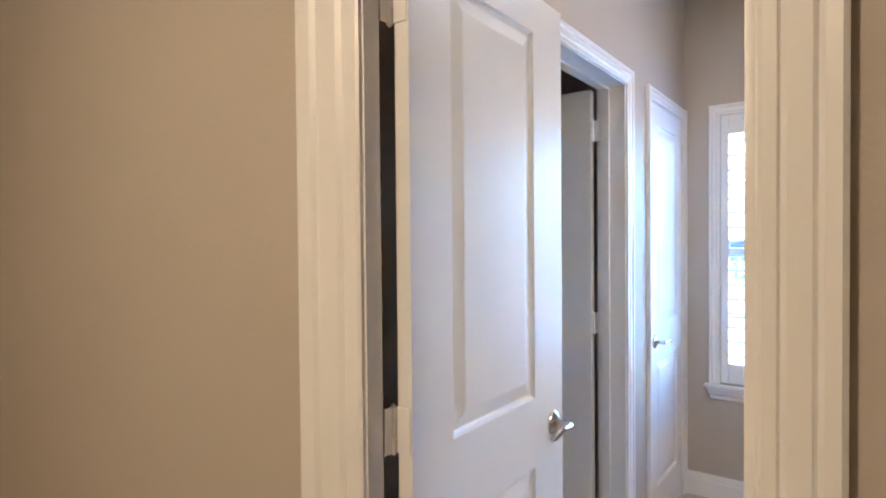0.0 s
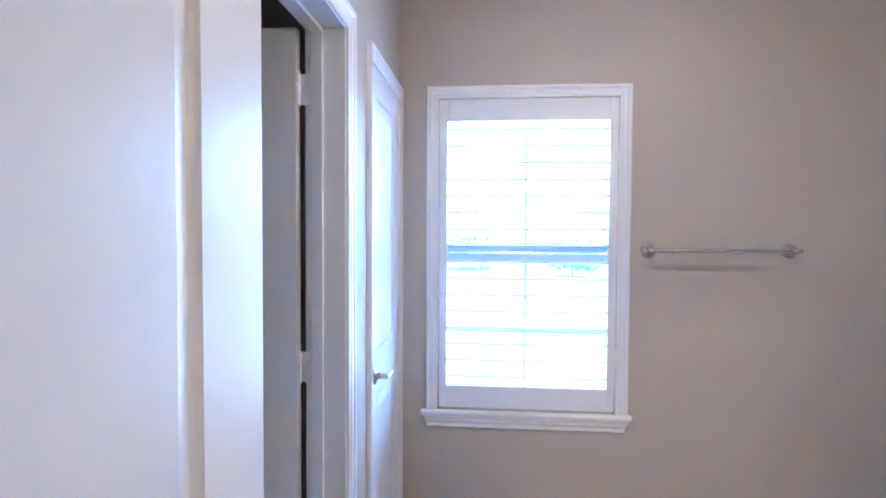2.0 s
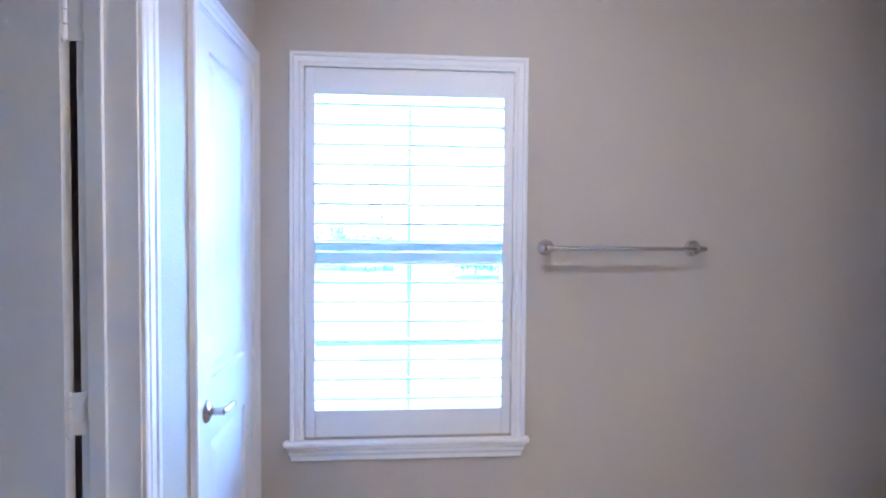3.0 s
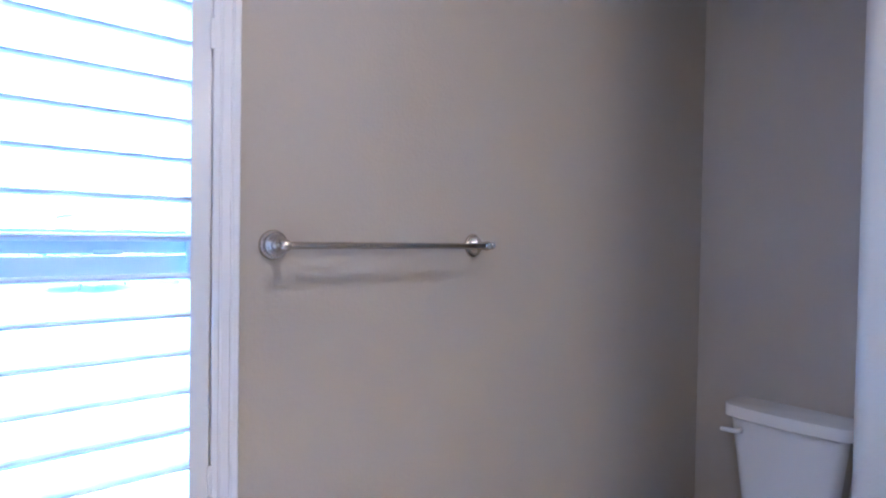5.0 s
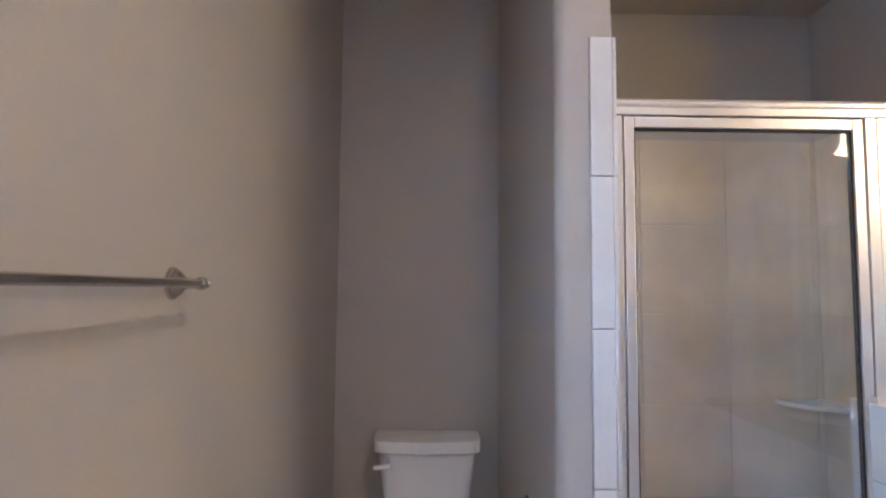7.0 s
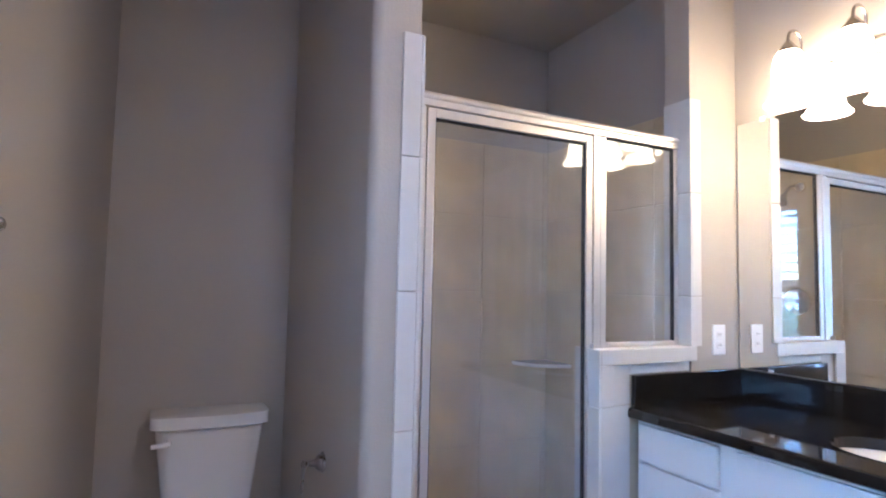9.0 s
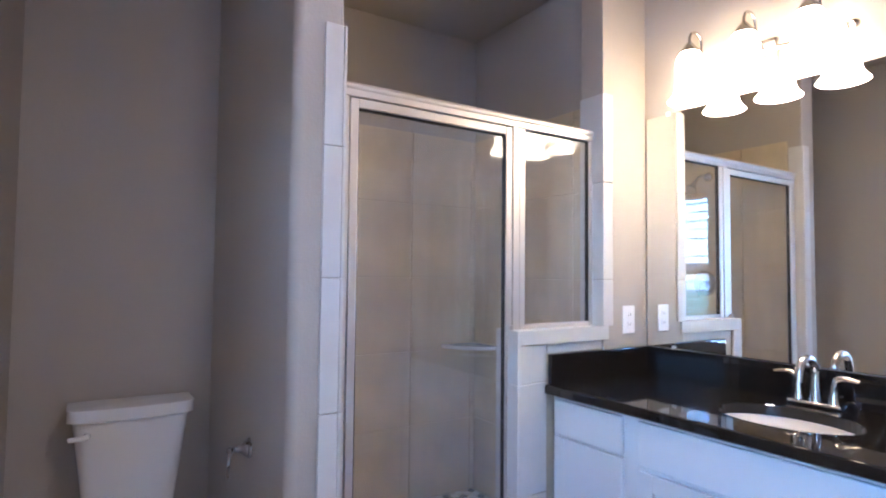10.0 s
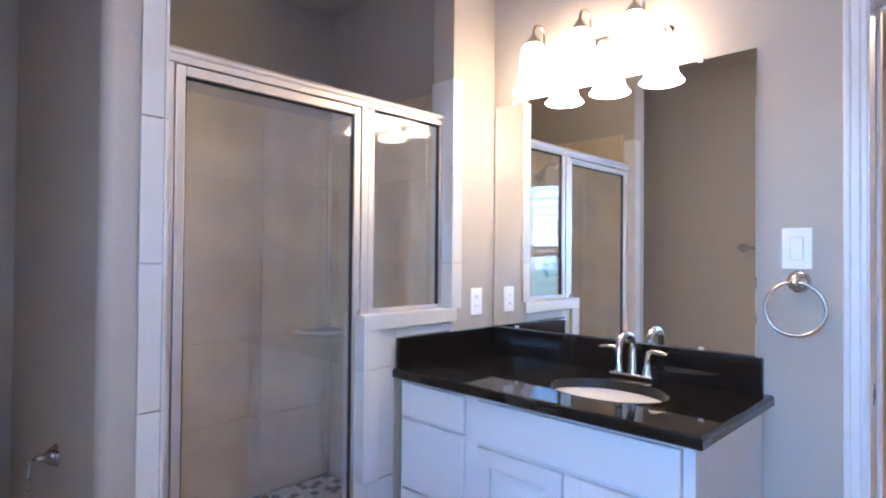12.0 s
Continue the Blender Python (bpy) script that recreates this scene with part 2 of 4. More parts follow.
# west wall with two openings
structure("wall_west", boxes(
    ((X_WEST - T, -0.11, 0), (X_WEST, D2_A - 0.02, Z_CEIL)),
    ((X_WEST - T, D2_A - 0.02, DOOR_H + 0.02), (X_WEST, D2_B + 0.02, Z_CEIL)),
    ((X_WEST - T, D2_B + 0.02, 0), (X_WEST, D3_A - 0.02, Z_CEIL)),
    ((X_WEST - T, D3_A - 0.02, DOOR_H + 0.02), (X_WEST, D3_B + 0.02, Z_CEIL)),
    ((X_WEST - T, D3_B + 0.02, 0), (X_WEST, Y_NORTH, Z_CEIL))), WALL, "greige plaster wall with two narrow doorways", "wall")
# north wall with the window
WX0, WX1, WZ0, WZ1 = 0.165, 0.972, 0.632, 2.05
structure("wall_north", boxes(
    ((X_WEST - T, Y_NORTH, 0), (WX0, Y_NORTH + 0.16, Z_CEIL)),
    ((WX1, Y_NORTH, 0), (X_END + 0.15, Y_NORTH + 0.16, Z_CEIL)),
    ((WX0, Y_NORTH, 0), (WX1, Y_NORTH + 0.16, WZ0)),
    ((WX0, Y_NORTH, WZ1), (WX1, Y_NORTH + 0.16, Z_CEIL))), WALL, "greige plaster wall with the shuttered window and towel bar", "wall")
BOW = [(1.45, Y_NORTH + 0.001), (1.62, 2.3935), (1.78, 2.3895), (1.95, 2.381), (2.15, 2.361), (2.41, 2.318), (2.63, 2.290), (X_ALCOVE + 0.02, Y_BOW)]


def bowed_side():
    """The stretch of plaster beside the toilet, which leans gently into the room."""
    bm = bmesh.new()
    rows = [[bm.verts.new((x, y, z)) for x, y in BOW + [(X_ALCOVE + 0.02, Y_NORTH + 0.02), (1.45, Y_NORTH + 0.02)]] for z in (0, Z_CEIL)]
    n = len(rows[0])
    for k in range(n):
        bm.faces.new((rows[0][k], rows[0][(k + 1) % n], rows[1][(k + 1) % n], rows[1][k]))
    bm.faces.new(rows[0])
    bm.faces.new(rows[1])
    return bm


structure("wall_alcove_side", bowed_side(), WALL, "greige plaster wall closing in beside the toilet", "wall", smooth=40)
structure("wall_alcove", boxes(((X_ALCOVE, PART_N - 0.02, 0), (X_END + 0.15, Y_NORTH, Z_CEIL))), WALL, "greige plaster wall behind the toilet", "wall")


# partition between toilet and shower, its west end rounded
def partition():
    bm = bmesh.new()
    r, x0, x1 = 0.03, 2.042, X_END
    pts = [(x1, PART_S), (x0 + 0.004, PART_S), (x0, PART_S + 0.004)]
    pts += [(x0 + r - r * math.cos(a), PART_N - r + r * math.sin(a)) for a in [radians(k * 10) for k in range(10)]]
    pts += [(X_ALCOVE, PART_N + 0.06), (x1, PART_N + 0.06)]
    lo = [bm.verts.new((x, y, 0)) for x, y in pts]
    hi = [bm.verts.new((x, y, Z_CEIL)) for x, y in pts]
    for i in range(len(pts)):
        j = (i + 1) % len(pts)
        bm.faces.new((lo[i], lo[j], hi[j], hi[i]))
    bm.faces.new(lo)
    bm.faces.new(hi)
    return bm


structure("partition", partition(), WALL, "greige plaster partition with a rounded end between toilet and shower", "wall", smooth=40)
structure("wall_shower_front", boxes(((X_EAST, 0, 0), (2.150, 0.270, Z_CEIL)), bevel=0.004), WALL, "greige plaster wall beside the vanity", "wall")
structure("wall_shower_back", boxes(((X_BACK + 0.012, 0, 0), (X_END, PART_S, Z_CEIL))), WALL, "greige plaster back wall of the shower", "wall")
structure("wall_shower_side", boxes(((2.150, 0, 0), (X_BACK + 0.012, Y_SIDE - 0.003, Z_CEIL))), WALL, "greige plaster side wall of the shower", "wall")
structure("half_wall", boxes(((2.042, 0.270, 0), (2.142, 0.712, 1.060))), GROUT, "low tiled wall under the shower's fixed pane", "wall")
structure("shower_curb", boxes(((2.04, 0.722, 0), (2.142, PART_S - 0.012, 0.10)), bevel=0.004), TRIMTILE, "tiled kerb under the shower door", "kerb")

# hall shell
structure("wall_hall_west", boxes(((-2.6, -3.4, 0), (-2.46, Y_HALL, Z_CEIL))), WALL, "greige plaster wall of the room before the bathroom", "wall")
structure("wall_hall_east", boxes(((3.16, -3.4, 0), (3.3, Y_HALL, Z_CEIL))), WALL, "greige plaster wall of the room before the bathroom", "wall")
structure("wall_hall_south", boxes(((-2.46, -3.4, 0), (3.16, -3.26, Z_CEIL))), WALL, "greige plaster wall of the room before the bathroom", "wall")
# closet behind the second door
structure("closet_wall", boxes(((X_WEST - 1.2, -0.11, 0), (X_WEST - 1.1, Y_NORTH + 0.16, Z_CEIL)), ((X_WEST - 1.1, D2_B + 0.2, 0), (X_WEST - T, D2_B + 0.28, Z_CEIL))), WALL, "dim greige plaster wall of the closet", "wall")


# jambs: liners, stops and casings
def jamb(name, u0, u1, top, a, b, axis, stop):
    """Liner boards of an opening u0..u1 through a wall from a to b, with the door stop from stop[0] to stop[1]."""
    def B(u_0, u_1, z0, z1, v0=a, v1=b):
        return ((u_0, v0, z0), (u_1, v1, z1)) if axis == "x" else ((v0, u_0, z0), (v1, u_1, z1))
    bm = boxes(B(u0 - 0.019, u0, 0, top + 0.019), B(u1, u1 + 0.019, 0, top + 0.019), B(u0, u1, top, top + 0.019),
               B(u0, u0 + 0.011, 0, top, *stop), B(u1 - 0.011, u1, 0, top, *stop), B(u0 + 0.011, u1 - 0.011, top - 0.011, top, *stop), bevel=0.0015)
    structure(name, bm, TRIM, "white painted door jamb with its stop", "door jamb")


structure("entry_jamb", boxes(((DOOR_L - 0.019, Y_HALL - 0.001, 0), (DOOR_L, -0.109, DOOR_H + 0.019)), ((DOOR_R, Y_HALL - 0.001, 0), (DOOR_R + 0.019, 0.001, DOOR_H + 0.019)), ((DOOR_L, Y_HALL - 0.001, DOOR_H), (DOOR_R, 0.001, DOOR_H + 0.019)),
                              ((DOOR_R - 0.011, -0.145, 0), (DOOR_R, -0.11, DOOR_H)), ((DOOR_L, -0.145, DOOR_H - 0.011), (DOOR_R - 0.011, -0.11, DOOR_H)), bevel=0.0015), TRIM, "white painted door jamb with its stop", "door jamb")
jamb("closet_jamb", D2_A, D2_B, DOOR_H, X_WEST - T - 0.001, X_WEST + 0.001, "y", (X_WEST - 0.10, X_WEST - 0.065))
jamb("linen_jamb", D3_A, D3_B, DOOR_H, X_WEST - T - 0.001, X_WEST + 0.001, "y", (X_WEST - 0.055, X_WEST - 0.042))
CW = 0.062
door_casing("entry_casing", DOOR_L - 0.005, DOOR_R + 0.005, DOOR_H + 0.005, 0.085, "x", Y_HALL, -1, wide=1.95)
structure("entry_casing_inside", sweep(bmesh.new(), casing_outline(0.055), [((DOOR_L + 0.003, 0.001, DOOR_H + 0.005), (0, 0, 1), (0, 1, 0)), ((DOOR_R + 0.005, 0.001, DOOR_H + 0.005), (1, 0, 1), (0, 1, 0)), ((DOOR_R + 0.005, 0.001, 0), (1, 0, 0), (0, 1, 0))], True),
          TRIM, "white painted wooden door casing", "door casing")
door_casing("closet_casing", D2_A - 0.005, D2_B + 0.005, DOOR_H + 0.005, CW, "y", X_WEST, 1)
door_casing("linen_casing", D3_A - 0.005, D3_B + 0.005, DOOR_H + 0.005, 0.055, "y", X_WEST, 1)


# ---- doors ----
def leaf_mesh(w, h, panels, t=0.035):
    """A moulded two-panel leaf: x from 0 to w, y from 0 to t, sunk panels with a raised field on both faces."""
    bm = bmesh.new()
    side = 0.018
    steps = ((0.0, 0.0), (0.003, -0.006), (0.008, -0.010), (0.013, -0.011), (0.046, -0.0025), (0.050, -0.0015))
    for face, s in ((0.0, 1), (t, -1)):
        xs = sorted({0, w, *[v for p in panels for v in (p[0], p[1])]})
        zs = sorted({0, h, *[v for p in panels for v in (p[2], p[3])]})
        for x0, x1 in zip(xs, xs[1:]):
            for z0, z1 in zip(zs, zs[1:]):
                if any(abs(x0 - p[0]) < 1e-6 and abs(z0 - p[2]) < 1e-6 for p in panels):
                    prev = None
                    for inset, depth in steps:
                        ring = [bm.verts.new((x, face - s * depth, z)) for x, z in ((x0 + inset, z0 + inset), (x1 - inset, z0 + inset), (x1 - inset, z1 - inset), (x0 + inset, z1 - inset))]
                        if prev:
                            for k in range(4):
                                bm.faces.new((prev[k], prev[(k + 1) % 4], ring[(k + 1) % 4], ring[k]))
                        prev = ring
                    bm.faces.new(prev)
                else:
                    bm.faces.new([bm.verts.new((x, face, z)) for x, z in ((x0, z0), (x1, z0), (x1, z1), (x0, z1))])
    for q in (((0, 0, 0), (0, t, 0), (0, t, h), (0, 0, h)), ((w, 0, 0), (w, t, 0), (w, t, h), (w, 0, h)), ((0, 0, 0), (w, 0, 0), (w, t, 0), (0, t, 0)), ((0, 0, h), (w, 0, h), (w, t, h), (0, t, h))):
        bm.faces.new([bm.verts.new(v) for v in q])
    bmesh.ops.remove_doubles(bm, verts=bm.verts, dist=1e-5)
    return bm


def lever(parent, x, z, y, out, toward):
    """A lever handle: a round rose on the face at y, its neck, and a waved lever pointing along toward (+1/-1 in x)."""
    turn = Matrix.Translation((x, y, z)) @ Matrix.Rotation(radians(-90 * out), 4, "X")
    bm = lathe(bmesh.new(), [(0.033, 0.0), (0.033, 0.003), (0.030, 0.007), (0.022, 0.011), (0.014, 0.013), (0.011, 0.02), (0.011, 0.045), (0.012, 0.05), (0.0001, 0.052)], turn, 28)
    part("rose", bm, NICKEL, parent, "round brushed nickel rose")
    pts = arc(9, lambda u: (x + toward * (0.115 * u - 0.006), y + out * (0.048 + 0.006 * math.sin(u * 3.1)), z + 0.010 * math.sin((u - 0.1) * 5.2) * u))
    part("lever", tube(bmesh.new(), pts, [0.010, 0.0105, 0.0095, 0.0085, 0.008, 0.008, 0.0078, 0.007, 0.003], 12, flat=0.75), NICKEL, parent, "waved brushed nickel lever")


def hinge(parent, x, z, y, wing=0.03):
    """A painted butt hinge: barrel with its tips and one leaf plate each way."""
    bm = bmesh.new()
    for k in range(3):
        lathe(bm, [(0.0068, -0.0445 + k * 0.03), (0.0068, -0.0165 + k * 0.03)], Matrix.Translation((x, y, z)), 14)
    lathe(bm, [(0.001, 0.0505), (0.005, 0.047), (0.005, 0.0445)], Matrix.Translation((x, y, z)), 12)
    lathe(bm, [(0.001, -0.0505), (0.005, -0.047), (0.005, -0.0445)], Matrix.Translation((x, y, z)), 12)
    part("hinge", bm, TRIM, parent, "white painted butt hinge")


def door(name, label, w, m, panels, levers, hinge_y, plates):
    """A door with its hinge side at x=0; m places it. plates: boxes of the hinges' leaves."""
    d = thing(name, label, "door")
    tagged(d, kind="structure")
    h = DOOR_H - 0.012
    part("leaf", leaf_mesh(w, h, panels), DOOR, d)
    for z in (0.23, 1.035, 1.85):
        hinge(d, -0.004, z, hinge_y)
        for a, b in plates:
            part("hinge_plate", boxes(((a[0], a[1], z - 0.0445), (b[0], b[1], z + 0.0445)), bevel=0.0008), TRIM, d, "white painted hinge plate")
    for args in levers:
        lever(d, *args)
    d.matrix_world = m @ Matrix.Translation((0, 0, 0.010))
    return d


# entry door: hinge side at the south, leaf standing along +y, its face at x = 0.09
door("door_1", "white two-panel door standing open against the side wall", 0.66, Matrix(((0, -1, 0, 0.09), (1, 0, 0, -0.078), (0, 0, 1, 0), (0, 0, 0, 1))),
     [(0.133, 0.495, 0.20, 0.805), (0.133, 0.495, 0.985, 1.925)], [(0.60, 0.895, 0.0, -1, -1), (0.60, 0.895, 0.035, 1, -1)], 0.043,
     [((-0.003, 0.004), (0.0, 0.036)), ((-0.030, 0.042), (-0.003, 0.0445))])
# closet door: open into the closet, hinged on the north jamb, leaf standing along -x
door("door_2", "white two-panel closet door standing open inwards", 0.655, Matrix(((-1, 0, 0, X_WEST - T - 0.021), (0, -1, 0, D2_B + 0.012), (0, 0, 1, 0), (0, 0, 0, 1))),
     [(0.135, 0.52, 0.20, 0.805), (0.135, 0.52, 0.985, 1.93)], [], 0.026,
     [((-0.003, 0.003), (0.001, 0.034)), ((-0.058, 0.0125), (0.0, 0.0150))])
# linen door: shut, hinged at the north
door("door_3", "white two-panel narrow door, shut", D3_B - D3_A - 0.006, Matrix(((0, 1, 0, X_WEST - 0.036), (-1, 0, 0, D3_B - 0.003), (0, 0, 1, 0), (0, 0, 0, 1))),
     [(0.10, D3_B - D3_A - 0.11, 0.20, 0.805), (0.10, D3_B - D3_A - 0.11, 0.985, 1.93)], [(D3_B - D3_A - 0.068, 0.905, 0.035, 1, -1)], 0.043, [])
strike = thing("strike_plate", "brushed nickel strike plate let into the entry door jamb", "strike plate", (DOOR_R, -0.06, 0.905))
part("plate", boxes(((-0.0015, -0.016, -0.03), (0.001, 0.016, 0.03)), bevel=0.0006), NICKEL, strike)
# dark box on the plate, coloured as the hole's shade
part("latch_hole", boxes(((-0.002, -0.007, -0.012), (-0.0008, 0.007, 0.012))), DARK, strike)

# ---- baseboards ----
def baseboard(name, a, b, n):
    """A moulded skirting board from a to b (x, y), standing out along n."""
    outline = [(0.0, 0.0), (0.0, 0.014), (0.085, 0.014), (0.095, 0.011), (0.105, 0.011), (0.118, 0.006), (0.125, 0.004), (0.125, 0.0)]
    path = [((*p, 0), (0, 0, 1), (*n, 0)) for p in (a, b)]
    structure(name, sweep(bmesh.new(), outline, path, False), TRIM, "white moulded baseboard", "baseboard")


baseboard("baseboard", (X_WEST + 0.014, Y_NORTH), (1.62, Y_NORTH), (0, -1))
baseboard("baseboard", (1.62, Y_NORTH - 0.001), (2.15, 2.362), (-0.06, -0.998))
baseboard("baseboard", (2.15, 2.362), (X_ALCOVE, Y_BOW), (-0.141, -0.99))
baseboard("baseboard", (X_ALCOVE, Y_BOW - 0.014), (X_ALCOVE, PART_N + 0.06), (-1, 0))
baseboard("baseboard", (X_ALCOVE - 0.014, PART_N + 0.06), (2.09, PART_N + 0.002), (-0.08, 0.997))
baseboard("baseboard", (X_WEST, D2_B + 0.068), (X_WEST, D3_A - 0.061), (1, 0))
baseboard("baseboard", (X_WEST, -0.07), (X_WEST, D2_A - 0.068), (1, 0))
baseboard("baseboard", (DOOR_R + 0.061, 0), (0.930, 0), (0, 1))
baseboard("baseboard", (-2.46, Y_HALL), (DOOR_L - 0.172, Y_HALL), (0, -1))
baseboard("baseboard", (DOOR_R + 0.091, Y_HALL), (3.16, Y_HALL), (0, -1))

# ---- window ----
win = thing("window_1", "white double-hung window with bright daylight behind", "window", (0, 0, 0))
tagged(win, kind="structure")
YO = Y_NORTH + 0.056
part("frame", boxes(((WX0, YO, WZ0), (WX0 + 0.03, YO + 0.055, WZ1)), ((WX1 - 0.03, YO, WZ0), (WX1, YO + 0.055, WZ1)), ((WX0 + 0.03, YO, WZ1 - 0.03), (WX1 - 0.03, YO + 0.055, WZ1)),
                    ((WX0 + 0.03, YO, WZ0), (WX1 - 0.03, YO + 0.055, WZ0 + 0.035)), bevel=0.002), VINYL, win)
part("meeting_rail", boxes(((WX0 + 0.03, YO - 0.005, 1.300), (WX1 - 0.03, YO + 0.03, 1.345)), ((WX0 + 0.03, YO + 0.01, 1.349), (WX1 - 0.03, YO + 0.045, 1.395)), bevel=0.003), VINYL, win)
for x in (0.33, 0.80):
    part("sash_lock", boxes(((x - 0.025, YO - 0.004, 1.347), (x + 0.025, YO + 0.009, 1.356)), bevel=0.003), VINYL, win)
part("muntin", boxes(((0.558, YO + 0.012, WZ0 + 0.035), (0.576, YO + 0.024, 1.315))), VINYL, win)
part("muntin", boxes(((0.558, YO + 0.024, 1.395), (0.576, YO + 0.036, WZ1 - 0.03))), VINYL, win)
part("muntin", boxes(((WX0 + 0.03, YO + 0.013, 0.968), (0.558, YO + 0.023, 0.984)), ((0.576, YO + 0.013, 0.968), (WX1 - 0.03, YO + 0.023, 0.984))), VINYL, win)
for z0, z1, y in ((WZ0 + 0.035, 1.315, YO + 0.018), (1.395, WZ1 - 0.03, YO + 0.030)):
    p = part("pane", boxes(((WX0 + 0.03, y - 0.002, z0), (WX1 - 0.03, y + 0.002, z1))), PANE, win, "clear glass")
    p.visible_shadow = False
part("reveal", boxes(((WX0 - 0.001, Y_NORTH + 0.001, WZ0 - 0.001), (WX0 + 0.008, YO, WZ1)), ((WX1 - 0.008, Y_NORTH + 0.001, WZ0 - 0.001), (WX1 + 0.001, YO, WZ1)),
                     ((WX0 + 0.008, Y_NORTH + 0.001, WZ1 - 0.008), (WX1 - 0.008, YO, WZ1 + 0.001)), ((WX0 + 0.008, Y_NORTH + 0.001, WZ0 - 0.001), (WX1 - 0.008, YO, WZ0 + 0.008))), TRIM, win)

# casing, stool and apron
wc = thing("window_trim", "white moulded casing, stool and apron round the window", "window trim")
tagged(wc, kind="structure")
path = [((WX0, Y_NORTH, 0.622), (-1, 0, 0), (0, -1, 0)), ((WX0, Y_NORTH, WZ1), (-1, 0, 1), (0, -1, 0)), ((WX1, Y_NORTH, WZ1), (1, 0, 1), (0, -1, 0)), ((WX1, Y_NORTH, 0.622), (1, 0, 0), (0, -1, 0))]
part("casing", sweep(bmesh.new(), casing_outline(0.053), path, True), TRIM, wc)
part("stool", boxes(((0.09, Y_NORTH - 0.034, 0.600), (1.041, Y_NORTH + 0.0, 0.622)), bevel=0.006, seg=3), TRIM, wc)


def apron():
    bm = bmesh.new()
    prof = [(0.0, 0.599), (0.026, 0.599), (0.026, 0.590), (0.020, 0.584), (0.020, 0.572), (0.012, 0.560), (0.012, 0.546), (0.006, 0.540), (0.0, 0.540)]
    rings = []
    for x, s in ((0.100, 1), (1.030, -1)):
        rings.append([bm.verts.new((x + s * (0.028 - d) , Y_NORTH - d, z)) for d, z in prof])
    for k in range(len(prof)):
        j = (k + 1) % len(prof)
        bm.faces.new((rings[0][k], rings[0][j], rings[1][j], rings[1][k]))
    bm.faces.new(rings[0])
    bm.faces.new(rings[1])
    return bm


part("apron", apron(), TRIM, wc)

# plantation shutter
sh = thing("shutter", "white wooden plantation shutter with its louvres open", "shutter")
SX0, SX1, LX0, LX1, LZ0, LZ1 = 0.170, 0.967, 0.207, 0.929, 0.736, 1.945
YS = Y_NORTH - 0.008
part("stile", boxes(((SX0, YS, 0.633), (LX0, YS + 0.028, 2.045)), bevel=0.003), SHUT, sh)
part("stile", boxes(((LX1, YS, 0.633), (SX1, YS + 0.028, 2.045)), bevel=0.003), SHUT, sh)
part("rail", boxes(((LX0, YS + 0.001, 0.633), (LX1, YS + 0.027, LZ0)), bevel=0.002), SHUT, sh)
part("rail", boxes(((LX0, YS + 0.001, LZ1), (LX1, YS + 0.027, 2.045)), bevel=0.002), SHUT, sh)


def louvre():
    bm = bmesh.new()
    n, w, t = 14, 0.031, 0.0072
    a, b = [], []
    for k in range(n):
        u = k * math.tau / n
        y, z = w * math.cos(u), t * math.sin(u)
        for lst, x in ((a, LX0 + 0.003), (b, LX1 - 0.003)):
            lst.append(bm.verts.new((x, y, z)))
    for k in range(n):
        bm.faces.new((a[k], a[(k + 1) % n], b[(k + 1) % n], b[k]))
    bm.faces.new(a)
    bm.faces.new(b)
    return bm


first = None
for i in range(16):
    z = 0.779 + i * 0.0752
    if first is None:
        ob = first = part("louvre", louvre(), SHUT, sh)
    else:
        ob = new("louvre", first.data)
        ob.parent = sh
    ob.location, ob.rotation_euler = (0, YS + 0.014, z), (radians(-3 + random.uniform(-0.5, 0.5)), 0, 0)
part("hinge", boxes(((SX1 - 0.002, YS - 0.004, 0.86), (SX1 + 0.006, YS + 0.002, 0.92)), bevel=0.001), TRIM, sh)
part("hinge", boxes(((SX1 - 0.002, YS - 0.004, 1.76), (SX1 + 0.006, YS + 0.002, 1.82)), bevel=0.001), TRIM, sh)


# ---- towel bar on the north wall ----
def wall_rose(m, r=0.033):
    prof = [(r, 0.0), (r, 0.004), (r * 0.94, 0.008), (r * 0.80, 0.010), (r * 0.78, 0.016), (r * 0.62, 0.022), (r * 0.42, 0.027), (r * 0.32, 0.034), (r * 0.30, 0.048)]
    return lathe(bmesh.new(), prof, m, 32)


tb = thing("towel_bar", "brushed nickel towel bar with round roses on the greige wall", "towel bar", (1.403, Y_NORTH, 1.368))
south = Matrix.Rotation(radians(90), 4, "X")
for x in (-0.300, 0.300):
    part("rose", wall_rose(Matrix.Translation((x, 0, 0)) @ south), NICKEL, tb)
    part("knob", lathe(bmesh.new(), [(0.0001, -0.014), (0.008, -0.012), (0.0125, -0.006), (0.0135, 0), (0.0125, 0.006), (0.008, 0.012), (0.0001, 0.014)], Matrix.Translation((x, -0.060, 0)) @ south, 20), NICKEL, tb)
part("bar", tube(bmesh.new(), [(-0.31, -0.060, 0), (0.31, -0.060, 0)], 0.0078, 16), NICKEL, tb)
for s in (-1, 1):
    part("finial", lathe(bmesh.new(), [(0.0001, 0.030), (0.006, 0.028), (0.010, 0.023), (0.010, 0.017), (0.006, 0.012), (0.006, 0.0)], Matrix.Translation((s * 0.300, -0.060, 0)) @ Matrix.Rotation(radians(s * 90), 4, "Y"), 20), NICKEL, tb)


